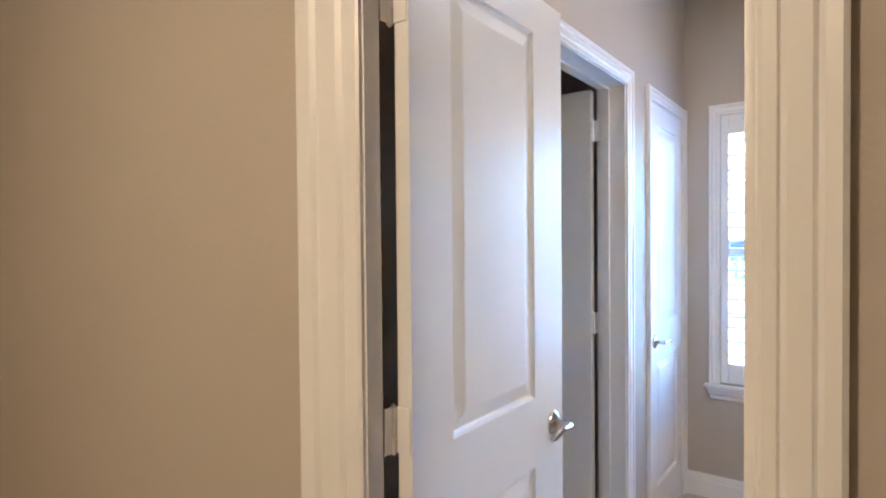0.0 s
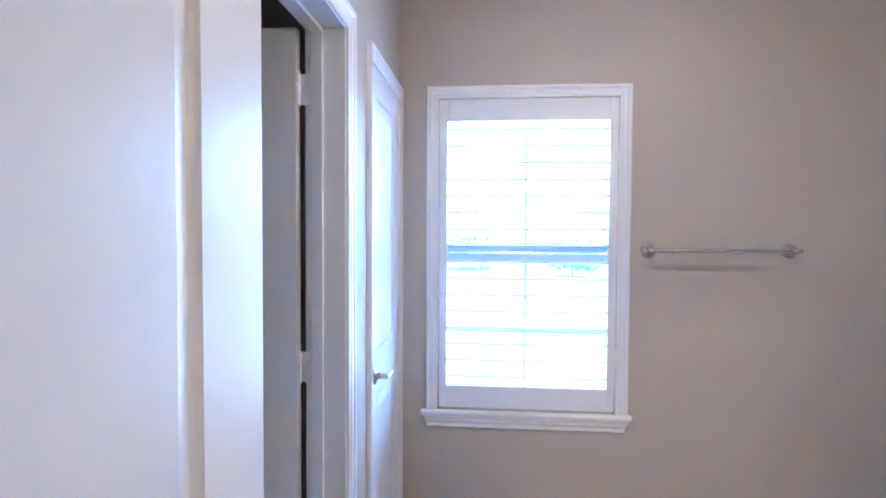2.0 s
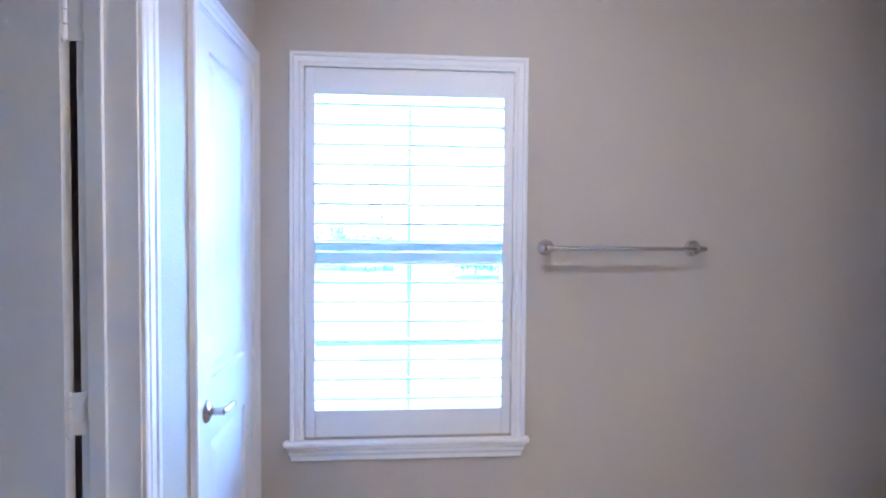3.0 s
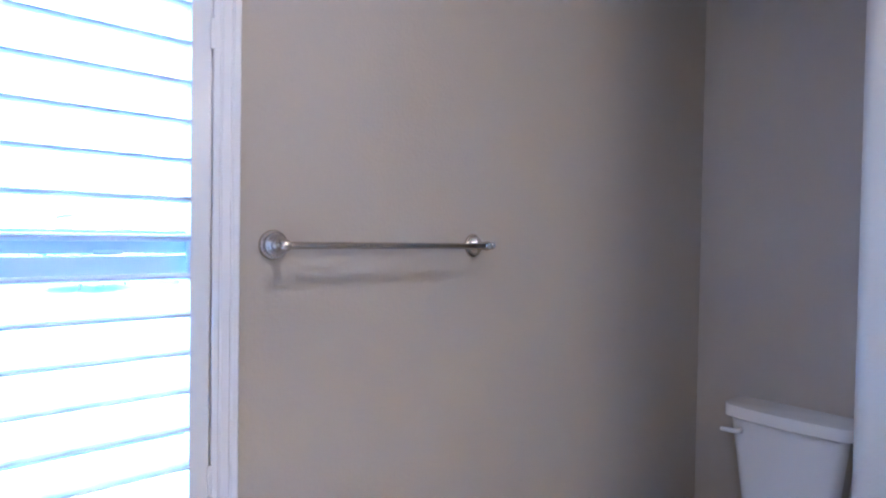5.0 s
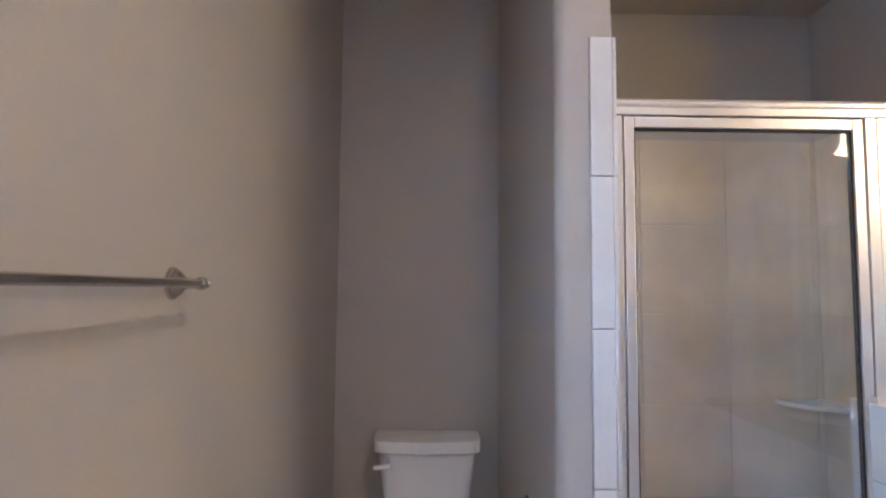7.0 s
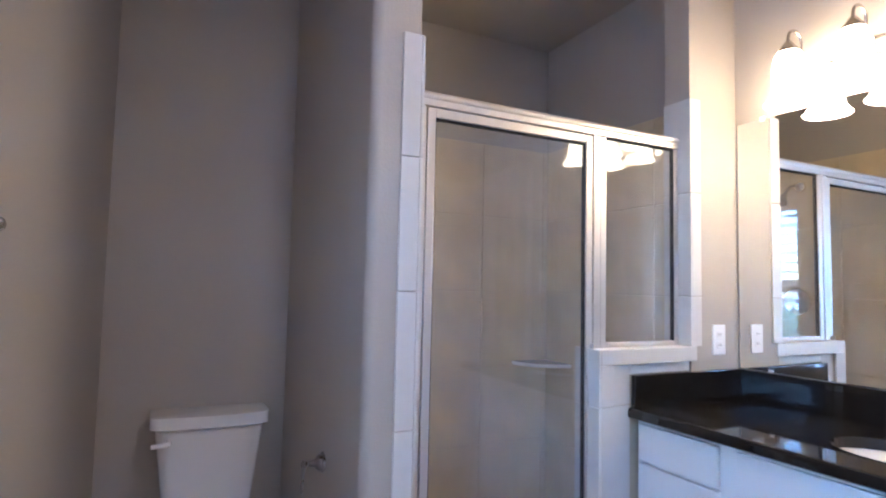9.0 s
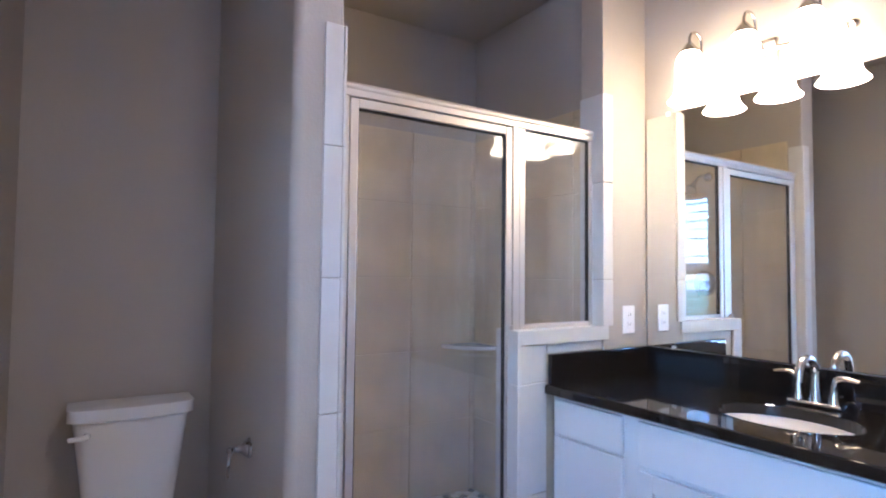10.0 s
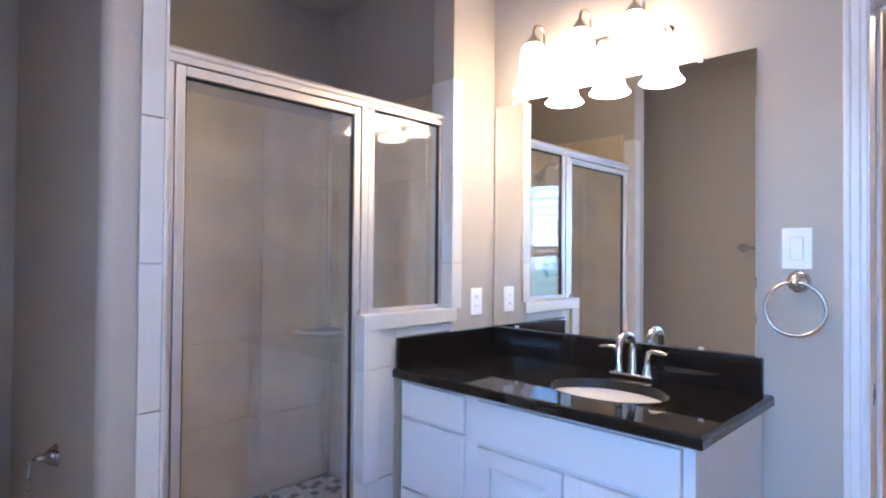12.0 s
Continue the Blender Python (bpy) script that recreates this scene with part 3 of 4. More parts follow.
# ---- toilet ----
def tank_shell(x0, x1, y0, y1, z0, z1, taper, bow, n=10):
    """A tank or lid: bowed front, rounded front corners, narrower at the foot by taper."""
    bm = bmesh.new()
    def outline(dy, dx):
        a, b = y0 + dy, y1 - dy
        pts = [(x1, a), (x0 + 0.05 + dx, a)]
        c = 0.04
        pts += [(x0 + dx + c - c * math.sin(radians(k * 18)) + 0.01, a + c - c * math.cos(radians(k * 18))) for k in range(6)]
        for k in range(1, n):
            u = k / n
            pts.append((x0 + dx + 0.01 - bow * math.sin(u * math.pi), a + c + (b - a - 2 * c) * u))
        pts += [(x0 + dx + c - c * math.cos(radians(k * 18)) + 0.01, b - c + c * math.sin(radians(k * 18))) for k in range(6)]
        pts += [(x1, b)]
        return pts
    rings = []
    H = z1 - z0
    for u, s in ((0.0, 0.006), (0.02, 0.0), (0.5, 0.0), (0.98, 0.0), (1.0, 0.005)):
        dy = taper * (1 - u) + s
        rings.append([bm.verts.new((x, y, z0 + H * u)) for x, y in outline(dy, taper * 0.4 * (1 - u) + s)])
    for a, b in zip(rings, rings[1:]):
        for k in range(len(a)):
            j = (k + 1) % len(a)
            bm.faces.new((a[k], a[j], b[j], b[k]))
    bm.faces.new(rings[0])
    bm.faces.new(rings[-1])
    return bm


toilet = thing("toilet", "white ceramic two-piece toilet with a tapered tank", "toilet", (0, 0, 0))
CY = 1.898
part("tank", tank_shell(2.682, 2.838, CY - 0.182, CY + 0.182, 0.425, 0.764, 0.042, 0.010), CERAMIC, toilet)
part("tank_lid", tank_shell(2.668, 2.842, CY - 0.198, CY + 0.198, 0.766, 0.808, 0.0, 0.012), CERAMIC, toilet)
part("flush_lever", tube(bmesh.new(), [(2.690, CY + 0.136, 0.722), (2.670, CY + 0.138, 0.722), (2.662, CY + 0.150, 0.722), (2.660, CY + 0.190, 0.720)], [0.011, 0.010, 0.009, 0.008], 12), CERAMIC, toilet, "white flush lever")


def bowl():
    bm = bmesh.new()
    for prof in ([(0.09, 0.0), (0.095, 0.02), (0.085, 0.10), (0.10, 0.20), (0.15, 0.30), (0.175, 0.37), (0.178, 0.395), (0.15, 0.395), (0.10, 0.30), (0.04, 0.25), (0.001, 0.25)],):
        lathe(bm, prof, Matrix.Translation((2.395, CY, 0.0)), 32, (1.25, 0.98))
    box(bm, (2.49, CY - 0.10, 0.0), (2.82, CY + 0.10, 0.424), 0.03, 3)
    return bm


def seat(z0, z1, hole):
    bm = bmesh.new()
    prof = [(0.186, z0), (0.190, (z0 + z1) / 2), (0.184, z1)] + ([(0.118, z1), (0.116, z0), (0.186, z0)] if hole else [(0.001, z1 + 0.004)])
    lathe(bm, prof, Matrix.Translation((2.405, CY, 0.0)), 36, (1.22, 0.98))
    return bm


part("bowl", bowl(), CERAMIC, toilet)
part("seat", seat(0.398, 0.413, True), PLASTIC, toilet, "white plastic seat")
part("seat_lid", seat(0.415, 0.430, False), PLASTIC, toilet, "white plastic lid")
part("supply_hose", tube(bmesh.new(), [(2.848, CY + 0.26, 0.18), (2.80, CY + 0.26, 0.18), (2.78, CY + 0.25, 0.22), (2.77, CY + 0.17, 0.36), (2.77, CY + 0.13, 0.43)], 0.006, 10), NICKEL, toilet, "braided steel supply hose")

# paper holder
ph = thing("paper_holder", "brushed nickel toilet paper holder with a round rose", "toilet paper holder", (2.36, PART_N + 0.022, 0.700))
north = Matrix.Rotation(radians(-90), 4, "X")
part("rose", wall_rose(north), AGED, ph)
part("post", lathe(bmesh.new(), [(0.0001, -0.013), (0.010, -0.008), (0.012, 0), (0.010, 0.008), (0.0001, 0.013)], Matrix.Translation((0, 0.062, 0)), 18), AGED, ph)
part("arm", tube(bmesh.new(), [(0, 0.062, -0.008), (-0.006, 0.066, -0.022), (-0.016, 0.070, -0.048), (-0.012, 0.070, -0.074), (0.004, 0.066, -0.092), (0.012, 0.064, -0.096)], [0.007, 0.006, 0.0052, 0.0048, 0.0045, 0.003], 10), AGED, ph)

# ---- shower enclosure ----
YJ0, YJ1 = 0.279, 1.395
enc = thing("shower_enclosure", "satin aluminium framed glass shower enclosure with its door shut", "shower enclosure")
XF = 2.09


def rail_bar(bm, y0, y1, z0, z1, d=0.012):
    box(bm, (XF - d, y0, z0), (XF + d, y1, z1), 0.003)
    return bm


part("header", tube(rail_bar(bmesh.new(), YJ0, YJ1, 1.838, 1.868, 0.016), [(XF - 0.004, YJ0, 1.870), (XF - 0.004, YJ1, 1.870)], 0.016, 16), ALU, enc)
part("wall_jamb", rail_bar(bmesh.new(), 1.369, YJ1, 0.10, 1.838), ALU, enc)
part("wall_jamb", rail_bar(bmesh.new(), YJ0, 0.300, 1.0725, 1.838), ALU, enc)
part("post", rail_bar(rail_bar(bmesh.new(), 0.646, 0.674, 1.0725, 1.838, 0.013), 0.677, 0.708, 0.10, 1.838, 0.017), ALU, enc)
part("sill_rail", rail_bar(bmesh.new(), 0.300, 0.646, 1.0725, 1.090), ALU, enc)
part("bottom_rail", rail_bar(bmesh.new(), 0.708, 1.369, 0.10, 0.118), ALU, enc)
dr = new("shower_door")
dr.parent = enc
tagged(dr, "aluminium framed glass door, shut")
part("stile", rail_bar(bmesh.new(), 1.338, 1.366, 0.122, 1.834, 0.014), ALU, dr)
part("stile", rail_bar(bmesh.new(), 0.711, 0.740, 0.122, 1.834, 0.014), ALU, dr)
part("door_rail", rail_bar(bmesh.new(), 0.740, 1.338, 1.804, 1.834, 0.014), ALU, dr)
part("door_rail", rail_bar(bmesh.new(), 0.740, 1.338, 0.122, 0.150, 0.014), ALU, dr)
part("pull", boxes(((XF - 0.035, 0.715, 0.78), (XF - 0.014, 0.722, 1.09)), bevel=0.002), ALU, dr, "narrow aluminium pull along the stile")
part("gasket", boxes(((XF - 0.008, 0.740, 1.799), (XF + 0.008, 1.338, 1.804)), ((XF - 0.008, 0.740, 0.15), (XF + 0.008, 0.744, 1.799)), ((XF - 0.008, 1.334, 0.15), (XF + 0.008, 1.338, 1.799))), DARKSEAL, dr)
part("glass", boxes(((XF - 0.0025, 0.744, 0.150), (XF + 0.0025, 1.334, 1.799))), SHOWERGLASS, dr, "clear glass with faint water marks")
part("gasket", boxes(((XF - 0.008, 0.300, 1.833), (XF + 0.008, 0.646, 1.838)), ((XF - 0.008, 0.300, 1.090), (XF + 0.008, 0.304, 1.833)), ((XF - 0.008, 0.642, 1.090), (XF + 0.008, 0.646, 1.833))), DARKSEAL, enc)
part("glass", boxes(((XF - 0.0025, 0.304, 1.090), (XF + 0.0025, 0.642, 1.833))), SHOWERGLASS, enc, "clear glass with faint water marks")

# shower head and valve on the partition's south face
shd = thing("shower_fixture", "brushed nickel shower head on a bent arm", "shower head", (2.615, PART_S - 0.012, 1.933))
part("flange", lathe(bmesh.new(), [(0.030, 0), (0.028, 0.006), (0.014, 0.012), (0.012, 0.014)], south, 24), NICKEL, shd)
part("arm", tube(bmesh.new(), [(0, 0, 0), (0, -0.05, 0.004), (0, -0.09, -0.004), (0, -0.125, -0.030), (0, -0.145, -0.052)], 0.0085, 14), NICKEL, shd)
part("head", lathe(bmesh.new(), [(0.010, 0.0), (0.014, 0.012), (0.014, 0.022), (0.020, 0.032), (0.036, 0.066), (0.040, 0.078), (0.036, 0.082), (0.001, 0.080)], Matrix.Translation((0, -0.142, -0.048)) @ Matrix.Rotation(radians(140), 4, "X"), 28), NICKEL, shd)
shv = thing("shower_valve", "brushed nickel round shower valve with a lever", "shower valve", (2.644, PART_S - 0.012, 1.233))
part("plate", lathe(bmesh.new(), [(0.082, 0), (0.080, 0.006), (0.060, 0.012), (0.030, 0.015), (0.027, 0.05), (0.022, 0.056), (0.001, 0.057)], south, 36), NICKEL, shv)
part("handle", tube(bmesh.new(), [(0, -0.05, 0), (0, -0.06, -0.04), (0, -0.065, -0.085)], [0.010, 0.008, 0.006], 12), NICKEL, shv)
shelf_c = thing("corner_shelf", "white ceramic corner shelf in the shower", "shelf", (X_BACK, Y_SIDE + 0.008, 0.855))


def quarter(r, t):
    bm = bmesh.new()
    pts = [(0, 0)] + [(-r * math.cos(radians(k * 9)), r * math.sin(radians(k * 9))) for k in range(11)]
    lo, hi = [bm.verts.new((x, y, 0)) for x, y in pts], [bm.verts.new((x, y, t)) for x, y in pts]
    for i in range(len(pts)):
        bm.faces.new((lo[i], lo[(i + 1) % len(pts)], hi[(i + 1) % len(pts)], hi[i]))
    bm.faces.new(lo)
    bm.faces.new(hi)
    return bm


part("ledge", quarter(0.23, 0.018), CERAMIC, shelf_c)

# ---- vanity ----
van = thing("vanity_cabinet", "white painted vanity cabinet with drawers and two panel doors", "cabinet", (0, 0, 0))
VX0, VX1, VY = 0.936, 2.024, 0.546
part("body", boxes(((VX0, 0.004, 0.10), (VX1, VY, 0.832)), ((VX0 + 0.004, 0.01, 0.0), (VX1, VY - 0.075, 0.10)), bevel=0.0015), CAB, van)


def front(x0, x1, z0, z1, panel):
    """A drawer or door front with a worn rounded edge; doors have a sunk panel with a raised field."""
    bm = bmesh.new()
    y = VY + 0.001
    if not panel:
        box(bm, (x0, y, z0), (x1, y + 0.019, z1), 0.004, 3)
        return bm
    f = 0.055
    box(bm, (x0, y, z0), (x0 + f, y + 0.019, z1), 0.003)
    box(bm, (x1 - f, y, z0), (x1, y + 0.019, z1), 0.003)
    box(bm, (x0 + f - 0.001, y, z0), (x1 - f + 0.001, y + 0.0187, z0 + f), 0.003)
    box(bm, (x0 + f - 0.001, y, z1 - f), (x1 - f + 0.001, y + 0.0187, z1), 0.003)
    a, b, c, d = x0 + f - 0.002, x1 - f + 0.002, z0 + f - 0.002, z1 - f + 0.002
    prev = None
    for inset, depth in ((0.0, 0.006), (0.012, 0.006), (0.040, 0.014), (0.042, 0.0145)):
        ring = [bm.verts.new((x, y + depth, z)) for x, z in ((a + inset, c + inset), (b - inset, c + inset), (b - inset, d - inset), (a + inset, d - inset))]
        if prev:
            for k in range(4):
                bm.faces.new((prev[k], prev[(k + 1) % 4], ring[(k + 1) % 4], ring[k]))
        prev = ring
    bm.faces.new(prev)
    return bm


for z0, z1 in ((0.693, 0.818), (0.435, 0.683), (0.13, 0.425)):
    part("drawer", front(1.692, 2.002, z0, z1, False), CAB, van, "plain white drawer front")
part("false_front", front(0.964, 1.630, 0.680, 0.818, False), CAB, van, "plain white false front")
part("door", front(1.304, 1.630, 0.13, 0.665, True), CAB, van, "white raised-panel door")
part("door", front(0.964, 1.297, 0.13, 0.665, True), CAB, van, "white raised-panel door")

SKX, SKY, SKA, SKB = 1.308, 0.303, 0.198, 0.146
Z0, Z1 = 0.834, 0.868


def countertop():
    """The slab with its oval cut-out and a rounded front and side edge."""
    bm = bmesh.new()
    x0, x1, y0, y1 = 0.903, X_EAST - 0.0005, 0.0008, 0.590
    n = 48
    hole = [(SKX + SKA * math.cos(k * math.tau / n), SKY + SKB * math.sin(k * math.tau / n)) for k in range(n)]

    def rim(x, y):
        """The slab's edge in the direction of a point from the sink's middle."""
        dx, dy = x - SKX, y - SKY
        s = min(((x1 - SKX) / dx if dx > 1e-9 else (x0 - SKX) / dx if dx < -1e-9 else 1e9), ((y1 - SKY) / dy if dy > 1e-9 else (y0 - SKY) / dy if dy < -1e-9 else 1e9))
        return SKX + dx * s, SKY + dy * s
    outer = [rim(*p) for p in hole]
    for cx, cy in ((x0, y0), (x0, y1), (x1, y0), (x1, y1)):
        k = min(range(n), key=lambda i: (outer[i][0] - cx) ** 2 + (outer[i][1] - cy) ** 2)
        outer[k] = (cx, cy)
    def inset(p, d):
        return (p[0] + (d if abs(p[0] - x0) < 1e-6 else 0), p[1] - (d if abs(p[1] - y1) < 1e-6 else 0))
    levels = [([inset(p, 0.004) for p in outer], Z0), (outer, Z0 + 0.004)] + [([inset(p, 0.012 * (1 - math.cos(radians(a)))) for p in outer], Z1 - 0.012 + 0.012 * math.sin(radians(a))) for a in (0, 11, 22, 34, 45, 56, 68, 79, 90)]
    levels += [([(SKX + (x - SKX) * 1.012, SKY + (y - SKY) * 1.012) for x, y in hole], Z1), (hole, Z1 - 0.003), (hole, Z0)]
    rings = [[bm.verts.new((x, y, z)) for x, y in pts] for pts, z in levels]
    for a, b in list(zip(rings, rings[1:])) + [(rings[-1], rings[0])]:
        for k in range(n):
            bm.faces.new((a[k], a[(k + 1) % n], b[(k + 1) % n], b[k]))
    return bm


top = thing("countertop", "polished black granite vanity top with splashbacks", "countertop")
part("slab", countertop(), GRANITE, top, smooth=0)
part("splashback", boxes(((0.932, 0.0008, Z1 + 0.0005), (X_EAST - 0.021, 0.020, 0.980)), bevel=0.003), GRANITE, top)
part("splashback", boxes(((X_EAST - 0.0205, 0.0008, Z1 + 0.0005), (X_EAST - 0.0008, 0.575, 0.980)), bevel=0.003), GRANITE, top)
sink = thing("sink", "white ceramic oval undermount sink", "sink", (SKX, SKY, 0.834))
part("basin", lathe(bmesh.new(), [(1.06, 0.0), (1.0, -0.001), (0.98, -0.02), (0.90, -0.07), (0.70, -0.115), (0.40, -0.138), (0.12, -0.145), (0.12, -0.155), (0.72, -0.13), (0.95, -0.08), (1.03, -0.02), (1.06, 0.0)],
                         None, 48, (SKA, SKB)), CERAMIC, sink, smooth=60)
part("drain", lathe(bmesh.new(), [(0.024, -0.1435), (0.022, -0.140), (0.010, -0.1395), (0.001, -0.141)], None, 24), NICKEL, sink)

fct = thing("faucet", "brushed nickel faucet with a high arched spout and two levers", "faucet", (1.330, 0.072, Z1))
part("base", boxes(((-0.080, -0.026, 0.0), (0.080, 0.026, 0.016)), bevel=0.007, seg=4), NICKEL, fct)
spout = [(0, 0, 0.016), (0, 0, 0.06), (0, 0.0, 0.10)] + [(0, 0.052 - 0.052 * math.cos(radians(a)), 0.105 + 0.050 * math.sin(radians(a))) for a in range(10, 171, 20)] + [(0, 0.106, 0.085)]
part("spout", tube(bmesh.new(), spout, [0.019, 0.015, 0.0135] + [0.013] * 9 + [0.0115], 18), NICKEL, fct)
for s in (-1, 1):
    body = [(s * 0.052, 0, 0.014), (s * 0.052, 0, 0.04), (s * 0.054, 0, 0.07), (s * 0.060, 0.0, 0.090), (s * 0.075, 0.003, 0.099), (s * 0.10, 0.006, 0.098), (s * 0.125, 0.008, 0.094)]
    part("handle", tube(bmesh.new(), body, [0.019, 0.013, 0.0115, 0.0115, 0.0095, 0.008, 0.0055], 14), NICKEL, fct)
part("lift_rod", tube(bmesh.new(), [(0, -0.022, 0.014), (0, -0.022, 0.075)], [0.003, 0.003], 8), NICKEL, fct)

# mirror
mir = thing("mirror", "large frameless wall mirror above the vanity", "mirror")
part("glass", boxes(((0.953, 0.001, 0.9825), (X_EAST - 0.008, 0.007, 1.961)), bevel=0.002, seg=1), MIRROR, mir, smooth=0)
for x, z in ((1.125, 1.961), (1.91, 1.961), (1.12, 0.9825), (1.89, 0.9825)):
    s = 1 if z > 1.5 else -1
    part("clip", boxes(((x - 0.009, 0.001, z - s * 0.010), (x + 0.009, 0.011, z + s * 0.008)) if s > 0 else ((x - 0.009, 0.0075, z - 0.0), (x + 0.009, 0.011, z + 0.010)), bevel=0.002), PLASTIC, mir, "small clear plastic clip")

# vanity light
vl = thing("vanity_light", "brushed nickel three-lamp vanity light with lit opal bell shades", "wall lamp", (1.520, 0, 2.078))
part("backplate", boxes(((-0.060, 0.001, -0.055), (0.060, 0.020, 0.055)), bevel=0.006, seg=3), NICKEL, vl)
part("bar", tube(bmesh.new(), [(-0.285, 0.045, 0), (0.285, 0.045, 0)], 0.009, 16), NICKEL, vl)
part("stem", tube(bmesh.new(), [(0, 0.018, 0), (0, 0.045, 0)], 0.012, 14), NICKEL, vl)
for s in (-1, 1):
    part("finial", lathe(bmesh.new(), [(0.010, 0), (0.012, 0.006), (0.008, 0.012), (0.015, 0.022), (0.015, 0.030), (0.008, 0.038), (0.0001, 0.040)], Matrix.Translation((s * 0.285, 0.045, 0)) @ Matrix.Rotation(radians(s * 90), 4, "Y"), 20), NICKEL, vl)
for x in (-0.212, 0, 0.212):
    goose = [(x, 0.045, 0.005), (x, 0.045, 0.08)] + [(x, 0.0825 - 0.0375 * math.cos(radians(a)), 0.11 + 0.0375 * math.sin(radians(a))) for a in range(0, 181, 20)] + [(x, 0.12, 0.09)]
    part("arm", tube(bmesh.new(), goose, 0.0055, 12), NICKEL, vl)
    part("socket", lathe(bmesh.new(), [(0.008, 0.100), (0.013, 0.096), (0.022, 0.082), (0.034, 0.068), (0.036, 0.058), (0.001, 0.058)], Matrix.Translation((x, 0.12, 0)), 28), NICKEL, vl)
    part("shade", lathe(bmesh.new(), [(0.034, 0.062), (0.045, 0.045), (0.052, 0.010), (0.053, -0.03), (0.054, -0.070), (0.060, -0.100), (0.074, -0.120), (0.081, -0.127), (0.078, -0.130), (0.070, -0.122), (0.056, -0.100),
                                      (0.050, -0.068), (0.049, -0.03), (0.048, 0.010), (0.041, 0.042), (0.030, 0.058), (0.034, 0.062)], Matrix.Translation((x, 0.12, 0)), 36), SHADE, vl, "lit white opal glass bell shade")

# switch, outlets, towel ring
sw = thing("light_switch", "white rocker light switch on the greige wall", "light switch", (0.843, 0.0, 1.322))
part("plate", boxes(((-0.040, 0.0, -0.062), (0.040, 0.006, 0.062)), bevel=0.003), PLASTIC, sw)
# solid strip whose duller colour stands for the shade round the rocker
part("rocker_gap_shade", boxes(((-0.0185, 0.0055, -0.035), (0.0185, 0.0065, 0.035))), PALEGROUT, sw, "thin solid strip tinted as the shade in the gap round the rocker")
rocker = part("rocker", boxes(((-0.0165, 0.0, -0.033), (0.0165, 0.006, 0.033)), bevel=0.0015), PLASTIC, sw)
rocker.location, rocker.rotation_euler = (0, 0.004, 0), (radians(-5), 0, 0)
ol = thing("outlet", "white duplex power outlet beside the mirror", "power outlet", (X_EAST, 0.121, 1.095))
part("plate", boxes(((-0.006, -0.036, -0.058), (0.0, 0.036, 0.058)), bevel=0.0025), PLASTIC, ol)
for z in (-0.02, 0.02):
    part("socket_face", boxes(((-0.0085, -0.016, z - 0.014), (-0.005, 0.016, z + 0.014)), bevel=0.003), PLASTIC, ol)
    # dark boxes on the face, coloured as the shade in the slots
    part("slot", boxes(((-0.0089, -0.007, z - 0.005), (-0.0082, -0.005, z + 0.006)), ((-0.0089, 0.005, z - 0.005), (-0.0082, 0.007, z + 0.006))), DARK, ol)
tr = thing("towel_ring", "brushed nickel towel ring with a round rose", "towel ring", (0.838, 0.0, 1.221))
part("rose", wall_rose(north), NICKEL, tr)
part("ball", lathe(bmesh.new(), [(0.0001, -0.013), (0.009, -0.009), (0.013, 0), (0.009, 0.009), (0.0001, 0.013)], Matrix.Translation((0, 0.052, 0)), 20), NICKEL, tr)
part("ring", tube(bmesh.new(), [(0.079 * math.sin(k * math.tau / 48), 0.052, -0.079 + 0.079 * math.cos(k * math.tau / 48)) for k in range(48)], 0.0052, 12, closed=True), NICKEL, tr)

# ceiling light of the room before the bathroom, behind the walker
hl = thing("ceiling_light", "flush ceiling light with a lit opal glass bowl", "ceiling light", (-0.2, -1.9, Z_CEIL))
part("pan", lathe(bmesh.new(), [(0.16, 0), (0.16, -0.02), (0.15, -0.025), (0.001, -0.025)], None, 36), NICKEL, hl)
HSHADE = glow_mat("hall_opal_glass", (1.0, 0.65, 0.28), HALL_WATTS)
part("bowl", lathe(bmesh.new(), [(0.145, -0.026), (0.14, -0.05), (0.11, -0.08), (0.06, -0.10), (0.001, -0.105)], None, 36), HSHADE, hl)

# small recessed ceiling lamp, which casts the towel bar's and ring's fine shadows
cl = thing("recessed_light", "small round recessed ceiling lamp, lit, in the bathroom ceiling", "ceiling light", (0.90, 1.36, Z_CEIL))
part("trim_ring", lathe(bmesh.new(), [(0.101, -0.001), (0.130, -0.001), (0.128, -0.008), (0.103, -0.010), (0.101, -0.001)], None, 36), TRIM, cl)
part("lens", lathe(bmesh.new(), [(0.100, -0.0015), (0.097, -0.006), (0.001, -0.008)], None, 28), glow_mat("recessed_lamp_glass", (1.0, 0.74, 0.48), CAN_GLOW), cl)

# ---- outdoors ----
structure("ground", boxes(((-400, Y_NORTH + 0.3, -0.35), (400, 800, -0.30))), CONCRETE, "pale sunlit concrete ground", "ground")

structure("lawn", boxes(((-60, 15, -0.299), (60, 60, -0.28))), GRASS, "green lawn beyond the pale drive", "lawn")


